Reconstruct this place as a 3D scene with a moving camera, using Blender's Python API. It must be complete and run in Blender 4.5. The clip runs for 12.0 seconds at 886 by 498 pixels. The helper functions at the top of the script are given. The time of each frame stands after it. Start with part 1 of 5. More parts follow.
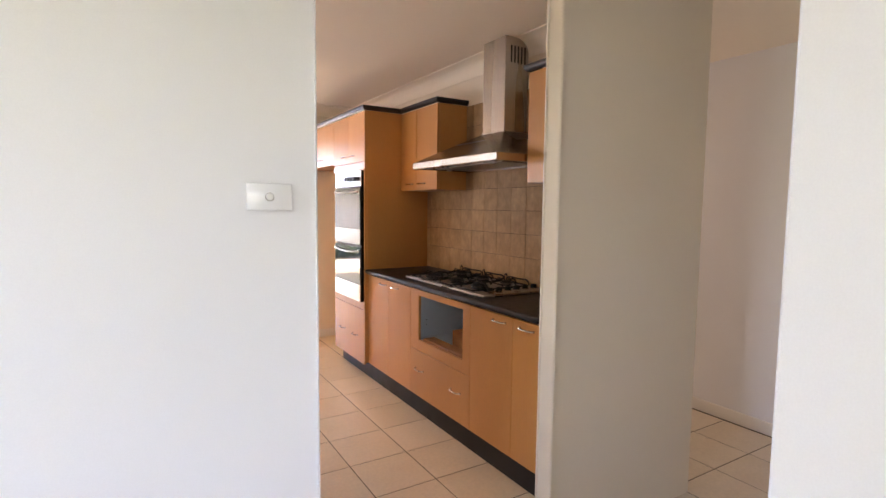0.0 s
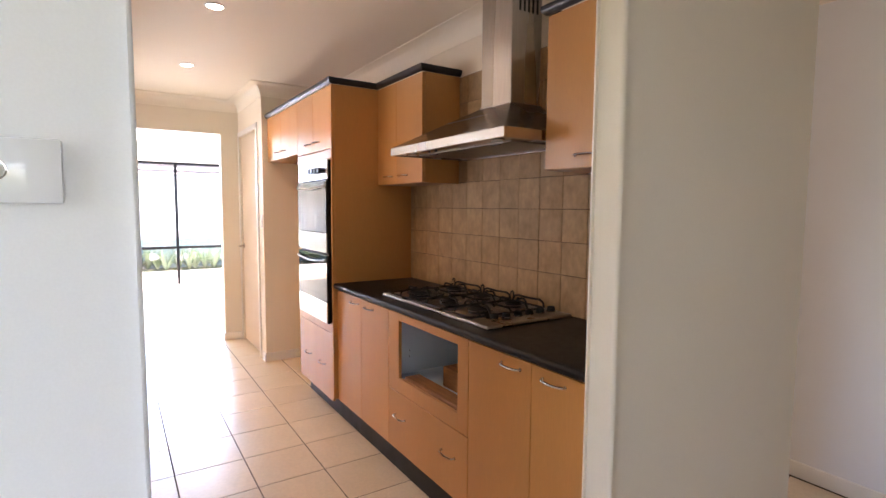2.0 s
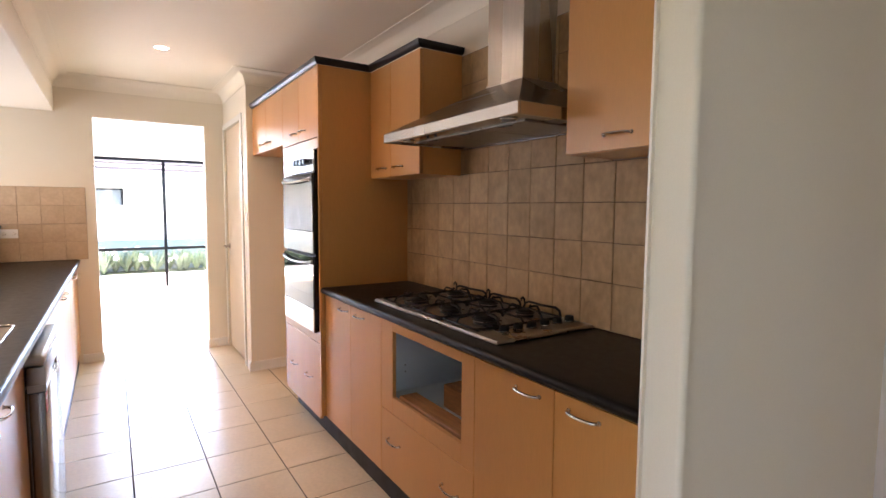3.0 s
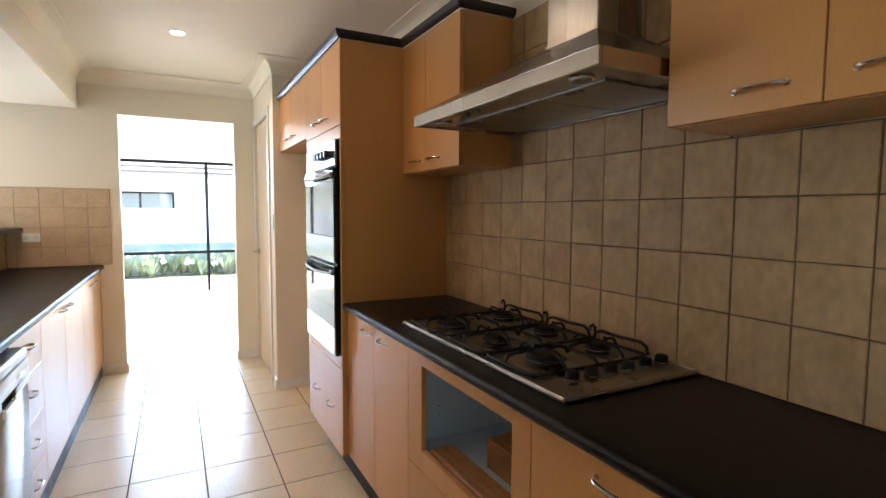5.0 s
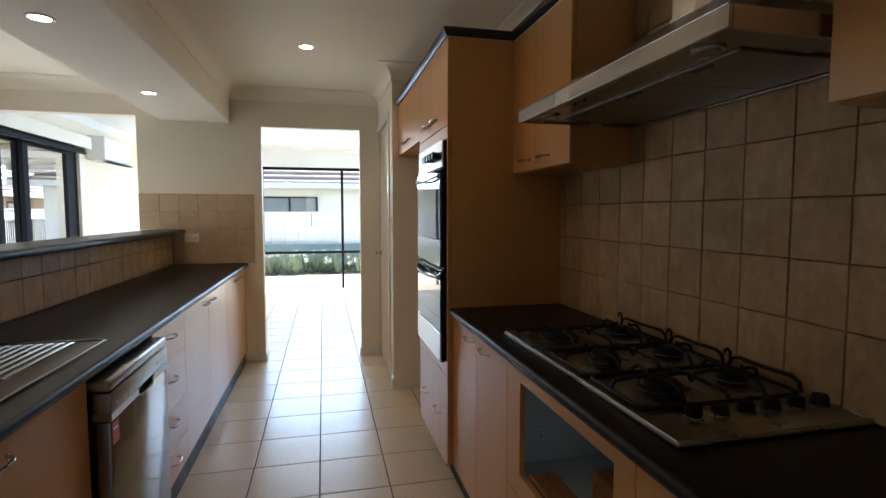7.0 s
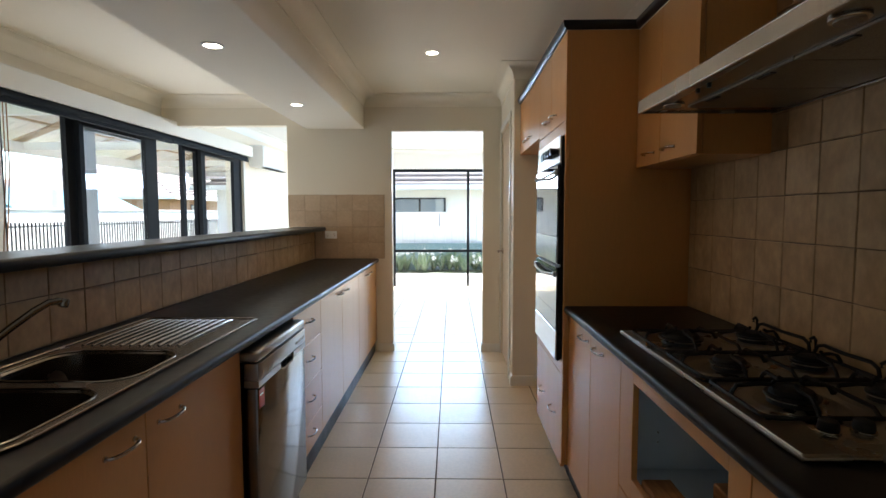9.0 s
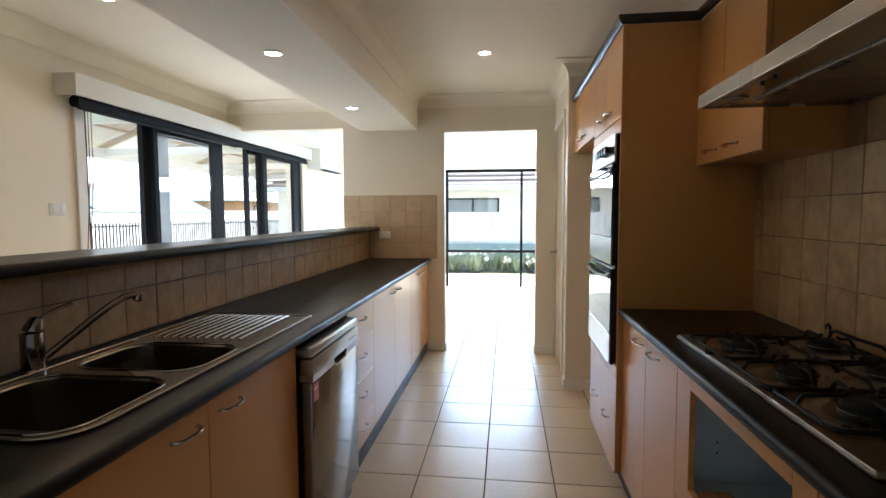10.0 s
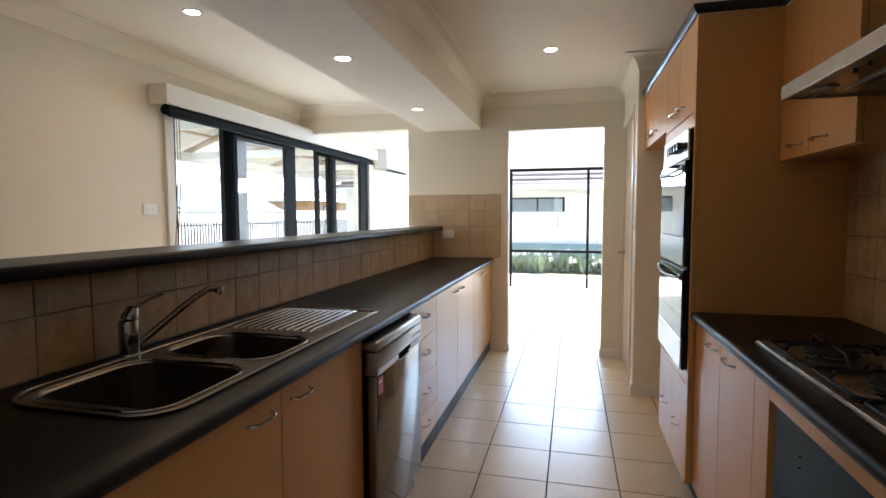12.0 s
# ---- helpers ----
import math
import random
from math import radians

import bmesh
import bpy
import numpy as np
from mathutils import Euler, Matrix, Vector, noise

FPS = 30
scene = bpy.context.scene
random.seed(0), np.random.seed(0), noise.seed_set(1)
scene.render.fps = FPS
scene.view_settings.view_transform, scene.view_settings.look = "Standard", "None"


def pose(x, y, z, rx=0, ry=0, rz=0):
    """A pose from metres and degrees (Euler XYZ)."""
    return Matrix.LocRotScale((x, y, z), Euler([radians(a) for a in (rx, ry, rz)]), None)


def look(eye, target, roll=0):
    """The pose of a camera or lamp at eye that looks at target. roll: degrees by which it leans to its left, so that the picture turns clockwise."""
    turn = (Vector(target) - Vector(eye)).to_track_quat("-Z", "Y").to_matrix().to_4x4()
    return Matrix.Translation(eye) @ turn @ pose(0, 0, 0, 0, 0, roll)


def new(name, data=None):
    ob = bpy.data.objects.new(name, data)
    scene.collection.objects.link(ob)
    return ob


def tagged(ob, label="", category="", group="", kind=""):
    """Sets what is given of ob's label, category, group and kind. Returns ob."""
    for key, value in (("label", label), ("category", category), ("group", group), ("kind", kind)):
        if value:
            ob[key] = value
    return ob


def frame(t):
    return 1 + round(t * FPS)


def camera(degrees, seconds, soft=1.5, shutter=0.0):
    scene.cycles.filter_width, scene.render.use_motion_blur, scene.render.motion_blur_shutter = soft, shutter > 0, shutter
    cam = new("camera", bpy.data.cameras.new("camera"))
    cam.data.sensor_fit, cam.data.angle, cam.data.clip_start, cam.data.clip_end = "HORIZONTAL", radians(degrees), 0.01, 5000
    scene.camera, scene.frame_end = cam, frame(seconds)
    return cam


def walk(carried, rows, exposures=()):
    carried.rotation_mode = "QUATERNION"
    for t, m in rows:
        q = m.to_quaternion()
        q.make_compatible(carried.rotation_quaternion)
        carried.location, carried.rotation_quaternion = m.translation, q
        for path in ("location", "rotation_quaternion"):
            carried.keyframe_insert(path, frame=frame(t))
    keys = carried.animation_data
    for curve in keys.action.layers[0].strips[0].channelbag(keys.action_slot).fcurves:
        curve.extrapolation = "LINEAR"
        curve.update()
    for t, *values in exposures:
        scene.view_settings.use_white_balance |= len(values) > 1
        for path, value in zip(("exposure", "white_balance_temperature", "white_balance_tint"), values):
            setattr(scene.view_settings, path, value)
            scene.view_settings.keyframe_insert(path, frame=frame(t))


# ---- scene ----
cam = camera(82.0, 12.0)
PATH = [
    (0, (0.069, 0.244, 1.398), (1.109, 1.945, 1.233), 0.6),
    (0.5, (0.174, 0.41, 1.387), (1.224, 2.104, 1.22), 0.5),
    (1, (0.309, 0.575, 1.387), (1.371, 2.261, 1.222), 0.5),
    (1.5, (0.402, 0.729, 1.38), (1.472, 2.41, 1.214), 0.5),
    (2, (0.481, 0.91, 1.383), (1.56, 2.585, 1.22), 0.4),
    (2.5, (0.551, 1.045, 1.366), (1.636, 2.717, 1.204), 0.4),
    (2.7, (0.588, 1.105, 1.358), (1.679, 2.775, 1.198), 0.4),
    (4.3, (0.892, 1.491, 1.345), (1.885, 3.22, 1.192), 0.4),
    (4.5, (0.909, 1.531, 1.342), (1.884, 3.271, 1.193), 0.4),
    (5, (0.93, 1.605, 1.339), (1.856, 3.371, 1.192), 0.3),
    (5.5, (0.95, 1.643, 1.333), (1.804, 3.446, 1.188), 0.3),
    (6, (1.003, 1.671, 1.338), (1.741, 3.524, 1.194), 0.1),
    (6.5, (1.038, 1.682, 1.342), (1.638, 3.584, 1.198), 0.0),
    (7, (1.065, 1.683, 1.341), (1.521, 3.625, 1.2), -0.0),
    (7.2, (1.076, 1.67, 1.337), (1.46, 3.629, 1.201), 0.1),
    (9, (1.111, 1.636, 1.321), (1.075, 3.631, 1.184), -0.1),
    (9.5, (1.12, 1.631, 1.319), (0.967, 3.62, 1.183), -0.2),
    (10, (1.125, 1.631, 1.32), (0.88, 3.612, 1.185), -0.2),
    (10.5, (1.127, 1.624, 1.323), (0.808, 3.594, 1.188), -0.2),
    (11, (1.126, 1.618, 1.32), (0.735, 3.575, 1.186), -0.3),
    (11.5, (1.13, 1.617, 1.318), (0.679, 3.561, 1.183), -0.2),
    (12, (1.129, 1.619, 1.316), (0.64, 3.554, 1.181), -0.2),
]
EXPOSURES = [(0.0, 4.76, 7100, 32), (1.0, 4.74, 6950, 31), (2.7, 4.66, 6600, 28), (4.5, 4.34, 6300, 17), (5.5, 4.28, 6200, 13), (6.0, 3.78, 6200, 13), (7.0, 3.03, 6200, 12), (9.0, 3.17, 6200, 12), (10.5, 3.54, 6250, 13), (12.0, 3.48, 6250, 14)]
walk(cam, [(t, look(eye, target, roll)) for t, eye, target, roll in PATH], EXPOSURES)

# ---- world, sun, large lights ----
world = bpy.data.worlds.new("world")
scene.world = world
world.use_nodes = True
wn = world.node_tree.nodes
sky = wn.new("ShaderNodeTexSky")
sky.sky_type = "NISHITA"
sky.sun_disc = False
SUN_EL, SUN_AZ = 58.0, 35.0  # degrees; azimuth from +y towards +x
sky.sun_elevation = radians(SUN_EL)
sky.sun_rotation = radians(SUN_AZ)
world.node_tree.links.new(sky.outputs[0], wn["Background"].inputs[0])
wn["Background"].inputs[1].default_value = 0.085


def lamp(name, kind, m, power, color, **settings):
    data = bpy.data.lights.new(name, kind)
    data.energy, data.color = power, color
    if kind == "AREA":
        data.shape = "RECTANGLE"
        data.size, data.size_y = settings["size"]
    if kind == "SUN":
        data.angle = radians(settings["angle"])
    if kind == "SPOT":
        data.spot_size, data.spot_blend, data.shadow_soft_size = radians(settings["cone"]), 0.6, 0.04
    ob = new(name, data)
    ob.matrix_world = m
    return ob


sd = Vector((math.sin(radians(SUN_AZ)) * math.cos(radians(SUN_EL)), math.cos(radians(SUN_AZ)) * math.cos(radians(SUN_EL)), math.sin(radians(SUN_EL))))
lamp("sun", "SUN", look(sd * 50, (0, 0, 0)), 2.6, (1.0, 0.95, 0.87), angle=0.5)
DAY = (0.88, 0.94, 1.0)
lamp("daylight_far_window", "AREA", look((1.4, 10.85, 1.92), (1.4, 7.5, 0.0)), 17, (0.50, 0.74, 1.0), size=(2.7, 0.3))
lamp("daylight_sliding_door", "AREA", look((-1.80, 6.45, 1.1), (0.6, 6.45, 2.4)), 4.2, DAY, size=(3.3, 2.0))
# added fill for the foreground walls, set in an unseen side opening
lamp("fill_front", "AREA", look((-1.64, 0.5, 1.35), (0.6, 0.7, 1.2)), 0.22, (0.92, 0.98, 0.99), size=(0.6, 1.5))
lamp("daylight_south_window", "AREA", look((0.1, -2.97, 1.25), (0.1, 1.0, 1.25)), 0.19, (0.82, 0.93, 1.0), size=(1.2, 1.7))
# added fill that brightens the dark hall from its unseen end
lamp("fill_hall", "AREA", look((2.9, 4.46, 1.4), (3.0, 1, 1.0)), 0.47, (1.0, 0.93, 0.87), size=(0.8, 1.5))


# ---- materials ----
def material(name, color, rough=0.5, metal=0.0, second=None, scale=3.0, amount=0.5, grain=0.0, grain_scale=120.0, stretch=(1, 1, 1), bump=0.0,
             per_object=0.0, per_island=0.0, rough_var=0.0, coat=0.0, spec=0.5):
    m = bpy.data.materials.new(name)
    m.use_nodes = True
    n, link = m.node_tree.nodes, m.node_tree.links.new
    b = n["Principled BSDF"]
    b.inputs["Roughness"].default_value, b.inputs["Metallic"].default_value = rough, metal
    b.inputs["Coat Weight"].default_value, b.inputs["Coat Roughness"].default_value = coat, 0.22 if rough > 0.1 else 0.02
    b.inputs["Specular IOR Level"].default_value = spec
    tc = n.new("ShaderNodeTexCoord")
    mp = n.new("ShaderNodeMapping")
    mp.inputs["Scale"].default_value = stretch
    link(tc.outputs["Object"], mp.inputs[0])
    if per_object:
        # every piece takes another stretch of the pattern
        shift = n.new("ShaderNodeMath")
        shift.operation = "MULTIPLY"
        shift.inputs[1].default_value = 41.0
        link(n.new("ShaderNodeObjectInfo").outputs["Random"], shift.inputs[0])
        link(shift.outputs[0], mp.inputs["Location"])
    big = n.new("ShaderNodeTexNoise")
    big.inputs["Scale"].default_value, big.inputs["Detail"].default_value = scale, 6
    link(mp.outputs[0], big.inputs["Vector"])
    ramp = n.new("ShaderNodeMapRange")
    ramp.inputs[1].default_value, ramp.inputs[2].default_value = 0.35, 0.65
    ramp.inputs[4].default_value = amount
    link(big.outputs[0], ramp.inputs[0])
    mix = n.new("ShaderNodeMix")
    mix.data_type = "RGBA"
    mix.inputs["A"].default_value = (*color, 1)
    mix.inputs["B"].default_value = (*(second or [c * 0.8 for c in color]), 1)
    link(ramp.outputs[0], mix.inputs["Factor"])
    out = mix.outputs["Result"]
    fine = n.new("ShaderNodeTexNoise")
    fine.inputs["Scale"].default_value, fine.inputs["Detail"].default_value = grain_scale, 4
    link(mp.outputs[0], fine.inputs["Vector"])
    if grain:
        g = n.new("ShaderNodeMapRange")
        g.inputs[1].default_value, g.inputs[2].default_value = 0.3, 0.7
        g.inputs[3].default_value, g.inputs[4].default_value = 1 - grain, 1 + grain
        link(fine.outputs[0], g.inputs[0])
        v = n.new("ShaderNodeVectorMath")
        v.operation = "SCALE"
        link(out, v.inputs[0])
        link(g.outputs[0], v.inputs["Scale"])
        out = v.outputs[0]
    for spread, node, socket in ((per_object, "ShaderNodeObjectInfo", "Random"), (per_island, "ShaderNodeNewGeometry", "Random Per Island")):
        if spread:
            r = n.new("ShaderNodeMapRange")
            r.inputs[3].default_value, r.inputs[4].default_value = 1 - spread, 1 + spread
            link(n.new(node).outputs[socket], r.inputs[0])
            v = n.new("ShaderNodeVectorMath")
            v.operation = "SCALE"
            link(out, v.inputs[0])
            link(r.outputs[0], v.inputs["Scale"])
            out = v.outputs[0]
    link(out, b.inputs["Base Color"])
    if rough_var:
        r = n.new("ShaderNodeMapRange")
        r.inputs[1].default_value, r.inputs[2].default_value = 0.3, 0.7
        r.inputs[3].default_value, r.inputs[4].default_value = max(rough - rough_var, 0.02), min(rough + rough_var, 1)
        link(big.outputs[0], r.inputs[0])
        link(r.outputs[0], b.inputs["Roughness"])
    if bump:
        bp = n.new("ShaderNodeBump")
        bp.inputs["Strength"].default_value, bp.inputs["Distance"].default_value = bump, 0.002
        link(fine.outputs[0], bp.inputs["Height"])
        link(bp.outputs[0], b.inputs["Normal"])
    return m


def glass(name, color=(0.97, 0.98, 0.98)):
    m = bpy.data.materials.new(name)
    m.use_nodes = True
    n, link = m.node_tree.nodes, m.node_tree.links.new
    t, g, x, f = n.new("ShaderNodeBsdfTransparent"), n.new("ShaderNodeBsdfGlossy"), n.new("ShaderNodeMixShader"), n.new("ShaderNodeLayerWeight")
    t.inputs[0].default_value = (*color, 1)
    g.inputs["Roughness"].default_value = 0.02
    f.inputs[0].default_value = 0.5
    p, q = n.new("ShaderNodeMath"), n.new("ShaderNodeMath")
    p.operation, q.operation = "POWER", "MULTIPLY_ADD"
    p.inputs[1].default_value, q.inputs[1].default_value, q.inputs[2].default_value = 4.0, 0.5, 0.04
    link(f.outputs["Facing"], p.inputs[0])
    link(p.outputs[0], q.inputs[0])
    link(q.outputs[0], x.inputs[0])
    link(t.outputs[0], x.inputs[1])
    link(g.outputs[0], x.inputs[2])
    link(x.outputs[0], n["Material Output"].inputs[0])
    return m


def glow(name, color, strength):
    m = bpy.data.materials.new(name)
    m.use_nodes = True
    b = m.node_tree.nodes["Principled BSDF"]
    b.inputs["Emission Color"].default_value, b.inputs["Emission Strength"].default_value = (*color, 1), strength
    return m


M_WALL = material("wall_paint", (0.82, 0.73, 0.585), 0.55, second=(0.79, 0.70, 0.555), scale=1.5, grain=0.015, grain_scale=300, bump=0.05)
# wall paint whitened and cooled: the daylight on these walls is in its colour
M_WALL_DAYLIT = material("wall_paint_daylit", (0.855, 0.86, 0.86), 0.55, second=(0.83, 0.835, 0.835), scale=1.5, grain=0.015, grain_scale=300, bump=0.05)
M_CEIL = material("ceiling_paint", (0.93, 0.85, 0.705), 0.7, second=(0.91, 0.825, 0.68), scale=1.2, grain=0.01, grain_scale=200)
M_FARCEIL = material("far_room_white", (0.86, 0.85, 0.82), 0.7, second=(0.84, 0.83, 0.80), scale=1.2, grain=0.01, grain_scale=200)
M_TRIM = material("trim_paint", (0.78, 0.74, 0.66), 0.35, second=(0.74, 0.70, 0.62), scale=4)
M_FLOOR = material("floor_tile", (0.71, 0.59, 0.435), 0.31, second=(0.665, 0.53, 0.36), scale=5, grain=0.05, grain_scale=60, bump=0.08, per_object=0.03, rough_var=0.015)
M_FLOORJ = material("floor_tile_joined", (0.71, 0.59, 0.435), 0.31, second=(0.665, 0.53, 0.36), scale=5, grain=0.05, grain_scale=60, bump=0.08, per_island=0.03, rough_var=0.015)
M_GROUT = material("floor_grout", (0.08, 0.055, 0.038), 0.9, second=(0.12, 0.085, 0.06), scale=9)
M_BEECH = material("beech_laminate", (0.60, 0.28, 0.078), 0.34, second=(0.54, 0.245, 0.066), scale=0.8, amount=0.5, grain=0.035, grain_scale=45, stretch=(6, 6, 0.5), rough_var=0.02, per_object=0.025, coat=0.3)
# melamine with the bluish window light of the niche put into its colour
M_CARCASS = material("daylit_melamine", (0.70, 0.80, 0.88), 0.5, second=(0.65, 0.75, 0.83), scale=4, amount=0.7)
M_KICK = material("black_kick", (0.022, 0.020, 0.020), 0.45, spec=0.2, second=(0.035, 0.03, 0.03), scale=10, rough_var=0.1)
M_BENCH = material("charcoal_laminate", (0.0065, 0.0055, 0.005), 0.36, spec=0.18, second=(0.010, 0.0085, 0.0075), scale=30, grain=0.1, grain_scale=500, rough_var=0.03)
M_CROWN = material("black_moulding", (0.016, 0.016, 0.018), 0.32, scale=12)
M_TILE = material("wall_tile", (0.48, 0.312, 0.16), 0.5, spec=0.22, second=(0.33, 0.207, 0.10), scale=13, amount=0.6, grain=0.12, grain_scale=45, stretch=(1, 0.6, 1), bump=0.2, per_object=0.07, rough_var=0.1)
# smoother tile; its colour is also raised to brighten the dim end wall
M_ENDTILE = material("end_tile_brightened", (0.56, 0.42, 0.285), 0.5, spec=0.25, second=(0.47, 0.34, 0.22), scale=9, amount=0.6, grain=0.06, grain_scale=45, bump=0.1, per_object=0.04)
M_WGROUT = material("wall_grout", (0.10, 0.06, 0.035), 0.95, second=(0.24, 0.155, 0.09), scale=11, amount=0.9)
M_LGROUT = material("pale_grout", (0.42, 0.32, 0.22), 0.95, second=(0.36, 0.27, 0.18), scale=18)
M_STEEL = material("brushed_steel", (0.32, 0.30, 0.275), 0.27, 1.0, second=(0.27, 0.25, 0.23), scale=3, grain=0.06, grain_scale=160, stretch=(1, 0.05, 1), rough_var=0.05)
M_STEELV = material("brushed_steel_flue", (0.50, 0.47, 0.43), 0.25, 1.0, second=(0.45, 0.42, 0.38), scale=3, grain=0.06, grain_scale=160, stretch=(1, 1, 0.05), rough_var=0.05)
M_TRAY = material("tray_steel", (0.36, 0.33, 0.29), 0.3, 1.0, second=(0.30, 0.275, 0.24), scale=6, grain=0.05, grain_scale=160, rough_var=0.06)
M_SINK = material("sink_steel", (0.27, 0.24, 0.205), 0.25, 1.0, second=(0.24, 0.21, 0.18), scale=3, rough_var=0.04)
M_CHROME = material("chrome", (0.35, 0.33, 0.30), 0.12, 1.0, scale=10)
M_NICKEL = material("satin_nickel", (0.62, 0.60, 0.57), 0.2, 1.0, scale=10)
M_FILTER = material("hood_filter", (0.30, 0.28, 0.25), 0.4, 1.0, scale=20, grain=0.3, grain_scale=300)
M_BLACK = material("black_enamel", (0.009, 0.009, 0.010), 0.35, spec=0.3, scale=20, rough_var=0.1)
M_IRON = material("cast_iron", (0.007, 0.007, 0.007), 0.6, spec=0.2, scale=30, grain=0.3, grain_scale=300, bump=0.3)
M_OVGLASS = material("oven_glass", (0.006, 0.007, 0.008), 0.03, spec=0.6, scale=5)
M_OVSTEEL = material("oven_steel", (0.66, 0.66, 0.65), 0.22, 1.0, second=(0.60, 0.60, 0.59), scale=4, grain=0.04, grain_scale=160, stretch=(1, 0.05, 1))
M_PLASTIC = material("white_plastic", (0.82, 0.82, 0.80), 0.3, second=(0.78, 0.78, 0.75), scale=9)
M_SWITCH = material("switch_plastic", (0.86, 0.87, 0.87), 0.08, second=(0.83, 0.84, 0.84), scale=9)
M_ALU = material("black_aluminium", (0.007, 0.0075, 0.009), 0.75, spec=0.2, second=(0.011, 0.011, 0.013), scale=12)
M_GREYALU = material("grey_aluminium", (0.30, 0.31, 0.32), 0.5, scale=12)
M_DOOR = material("door_paint", (0.70, 0.64, 0.55), 0.4, second=(0.66, 0.60, 0.51), scale=2, grain=0.02, grain_scale=80)
M_PANTRY = material("pantry_door_paint", (0.60, 0.47, 0.33), 0.4, second=(0.56, 0.43, 0.30), scale=2, grain=0.04, grain_scale=60, stretch=(4, 4, 0.4))
M_TIMBER = material("raw_timber", (0.36, 0.17, 0.06), 0.6, second=(0.22, 0.09, 0.03), scale=9, amount=0.9, grain=0.2, grain_scale=40, stretch=(6, 0.6, 6), bump=0.2)
M_DWSTEEL = material("dishwasher_steel", (0.22, 0.21, 0.20), 0.13, 1.0, second=(0.195, 0.185, 0.175), scale=3, grain=0.05, grain_scale=150, stretch=(1, 1, 0.05))
M_DWPANEL = material("dishwasher_panel", (0.34, 0.33, 0.31), 0.33, 1.0, second=(0.30, 0.29, 0.27), scale=4, grain=0.03, grain_scale=150)
M_RED = material("red_sticker", (0.55, 0.05, 0.03), 0.4, scale=20)
M_PAVE = material("paving", (0.60, 0.57, 0.52), 0.85, second=(0.53, 0.50, 0.45), scale=2, grain=0.1, grain_scale=40)
M_GRASS = material("ground_lawn", (0.10, 0.13, 0.05), 0.95, second=(0.07, 0.10, 0.035), scale=1.0, grain=0.3, grain_scale=30)
M_FENCE = material("fence_steel", (0.74, 0.75, 0.73), 0.5, second=(0.70, 0.71, 0.69), scale=2)
M_POOLF = material("pool_fence", (0.03, 0.03, 0.035), 0.4, scale=10)
M_BRICK = material("pale_render", (0.86, 0.82, 0.75), 0.8, second=(0.82, 0.77, 0.69), scale=3, grain=0.08, grain_scale=30)
M_ORANGE = material("orange_brick", (0.45, 0.24, 0.13), 0.85, second=(0.36, 0.18, 0.10), scale=12, grain=0.15, grain_scale=40, per_object=0.15)
M_ROOF = material("roof_tile", (0.24, 0.20, 0.18), 0.7, second=(0.18, 0.15, 0.135), scale=3, grain=0.15, grain_scale=30, per_object=0.1)
M_WHITEWOOD = material("white_timber", (0.80, 0.79, 0.76), 0.5, second=(0.75, 0.74, 0.71), scale=3)
M_RAFTER = material("oiled_timber", (0.42, 0.31, 0.20), 0.6, second=(0.35, 0.25, 0.15), scale=4, grain=0.15, grain_scale=30)
M_LEAF = material("strap_leaf", (0.12, 0.18, 0.09), 0.25, second=(0.34, 0.40, 0.28), scale=6, per_island=0.35)
M_FLOWER = material("white_flower", (0.82, 0.82, 0.80), 0.6, second=(0.74, 0.75, 0.76), scale=20)
M_TEAL = material("teal_sheet", (0.08, 0.20, 0.235), 0.6, second=(0.065, 0.175, 0.21), scale=2)
M_RETAIN = material("retaining_wall", (0.20, 0.30, 0.31), 0.8, second=(0.16, 0.25, 0.27), scale=4, grain=0.1, grain_scale=40)
M_GLASS = glass("window_glass")
M_POLY = material("roof_sheeting", (0.72, 0.68, 0.58), 0.5, second=(0.66, 0.62, 0.52), scale=3)
M_POLY.node_tree.nodes["Principled BSDF"].inputs["Transmission Weight"].default_value = 0.25
M_LED = glow("downlight_diffuser", (1.0, 0.88, 0.70), 3.5)
M_NWIN = material("dark_window", (0.22, 0.25, 0.27), 0.08, scale=3)


# ---- builders ----
ORG = {}


def bx(x0, x1, y0, y1, z0, z1, bevel=0.0, seg=1):
    bm = bmesh.new()
    bmesh.ops.create_cube(bm, size=1.0, matrix=Matrix.Translation(((x0 + x1) / 2, (y0 + y1) / 2, (z0 + z1) / 2)) @ Matrix.Diagonal((abs(x1 - x0), abs(y1 - y0), abs(z1 - z0), 1)))
    if bevel:
        bmesh.ops.bevel(bm, geom=bm.edges[:], offset=bevel, segments=seg, affect="EDGES", profile=0.5)
    return bm


def cyl(radius, depth, m, seg=20, r2=None, bevel=0.0):
    bm = bmesh.new()
    bmesh.ops.create_cone(bm, cap_ends=True, segments=seg, radius1=radius, radius2=radius if r2 is None else r2, depth=depth)
    if bevel:
        bmesh.ops.bevel(bm, geom=[e for e in bm.edges if len(e.link_faces) == 2 and e.calc_face_angle() > 0.8], offset=bevel, segments=2, affect="EDGES", profile=0.5)
    bmesh.ops.transform(bm, matrix=m, verts=bm.verts[:])
    return bm


def join(*bms):
    out = bmesh.new()
    for b in bms:
        mesh = bpy.data.meshes.new("tmp")
        b.to_mesh(mesh)
        b.free()
        out.from_mesh(mesh)
        bpy.data.meshes.remove(mesh)
    return out


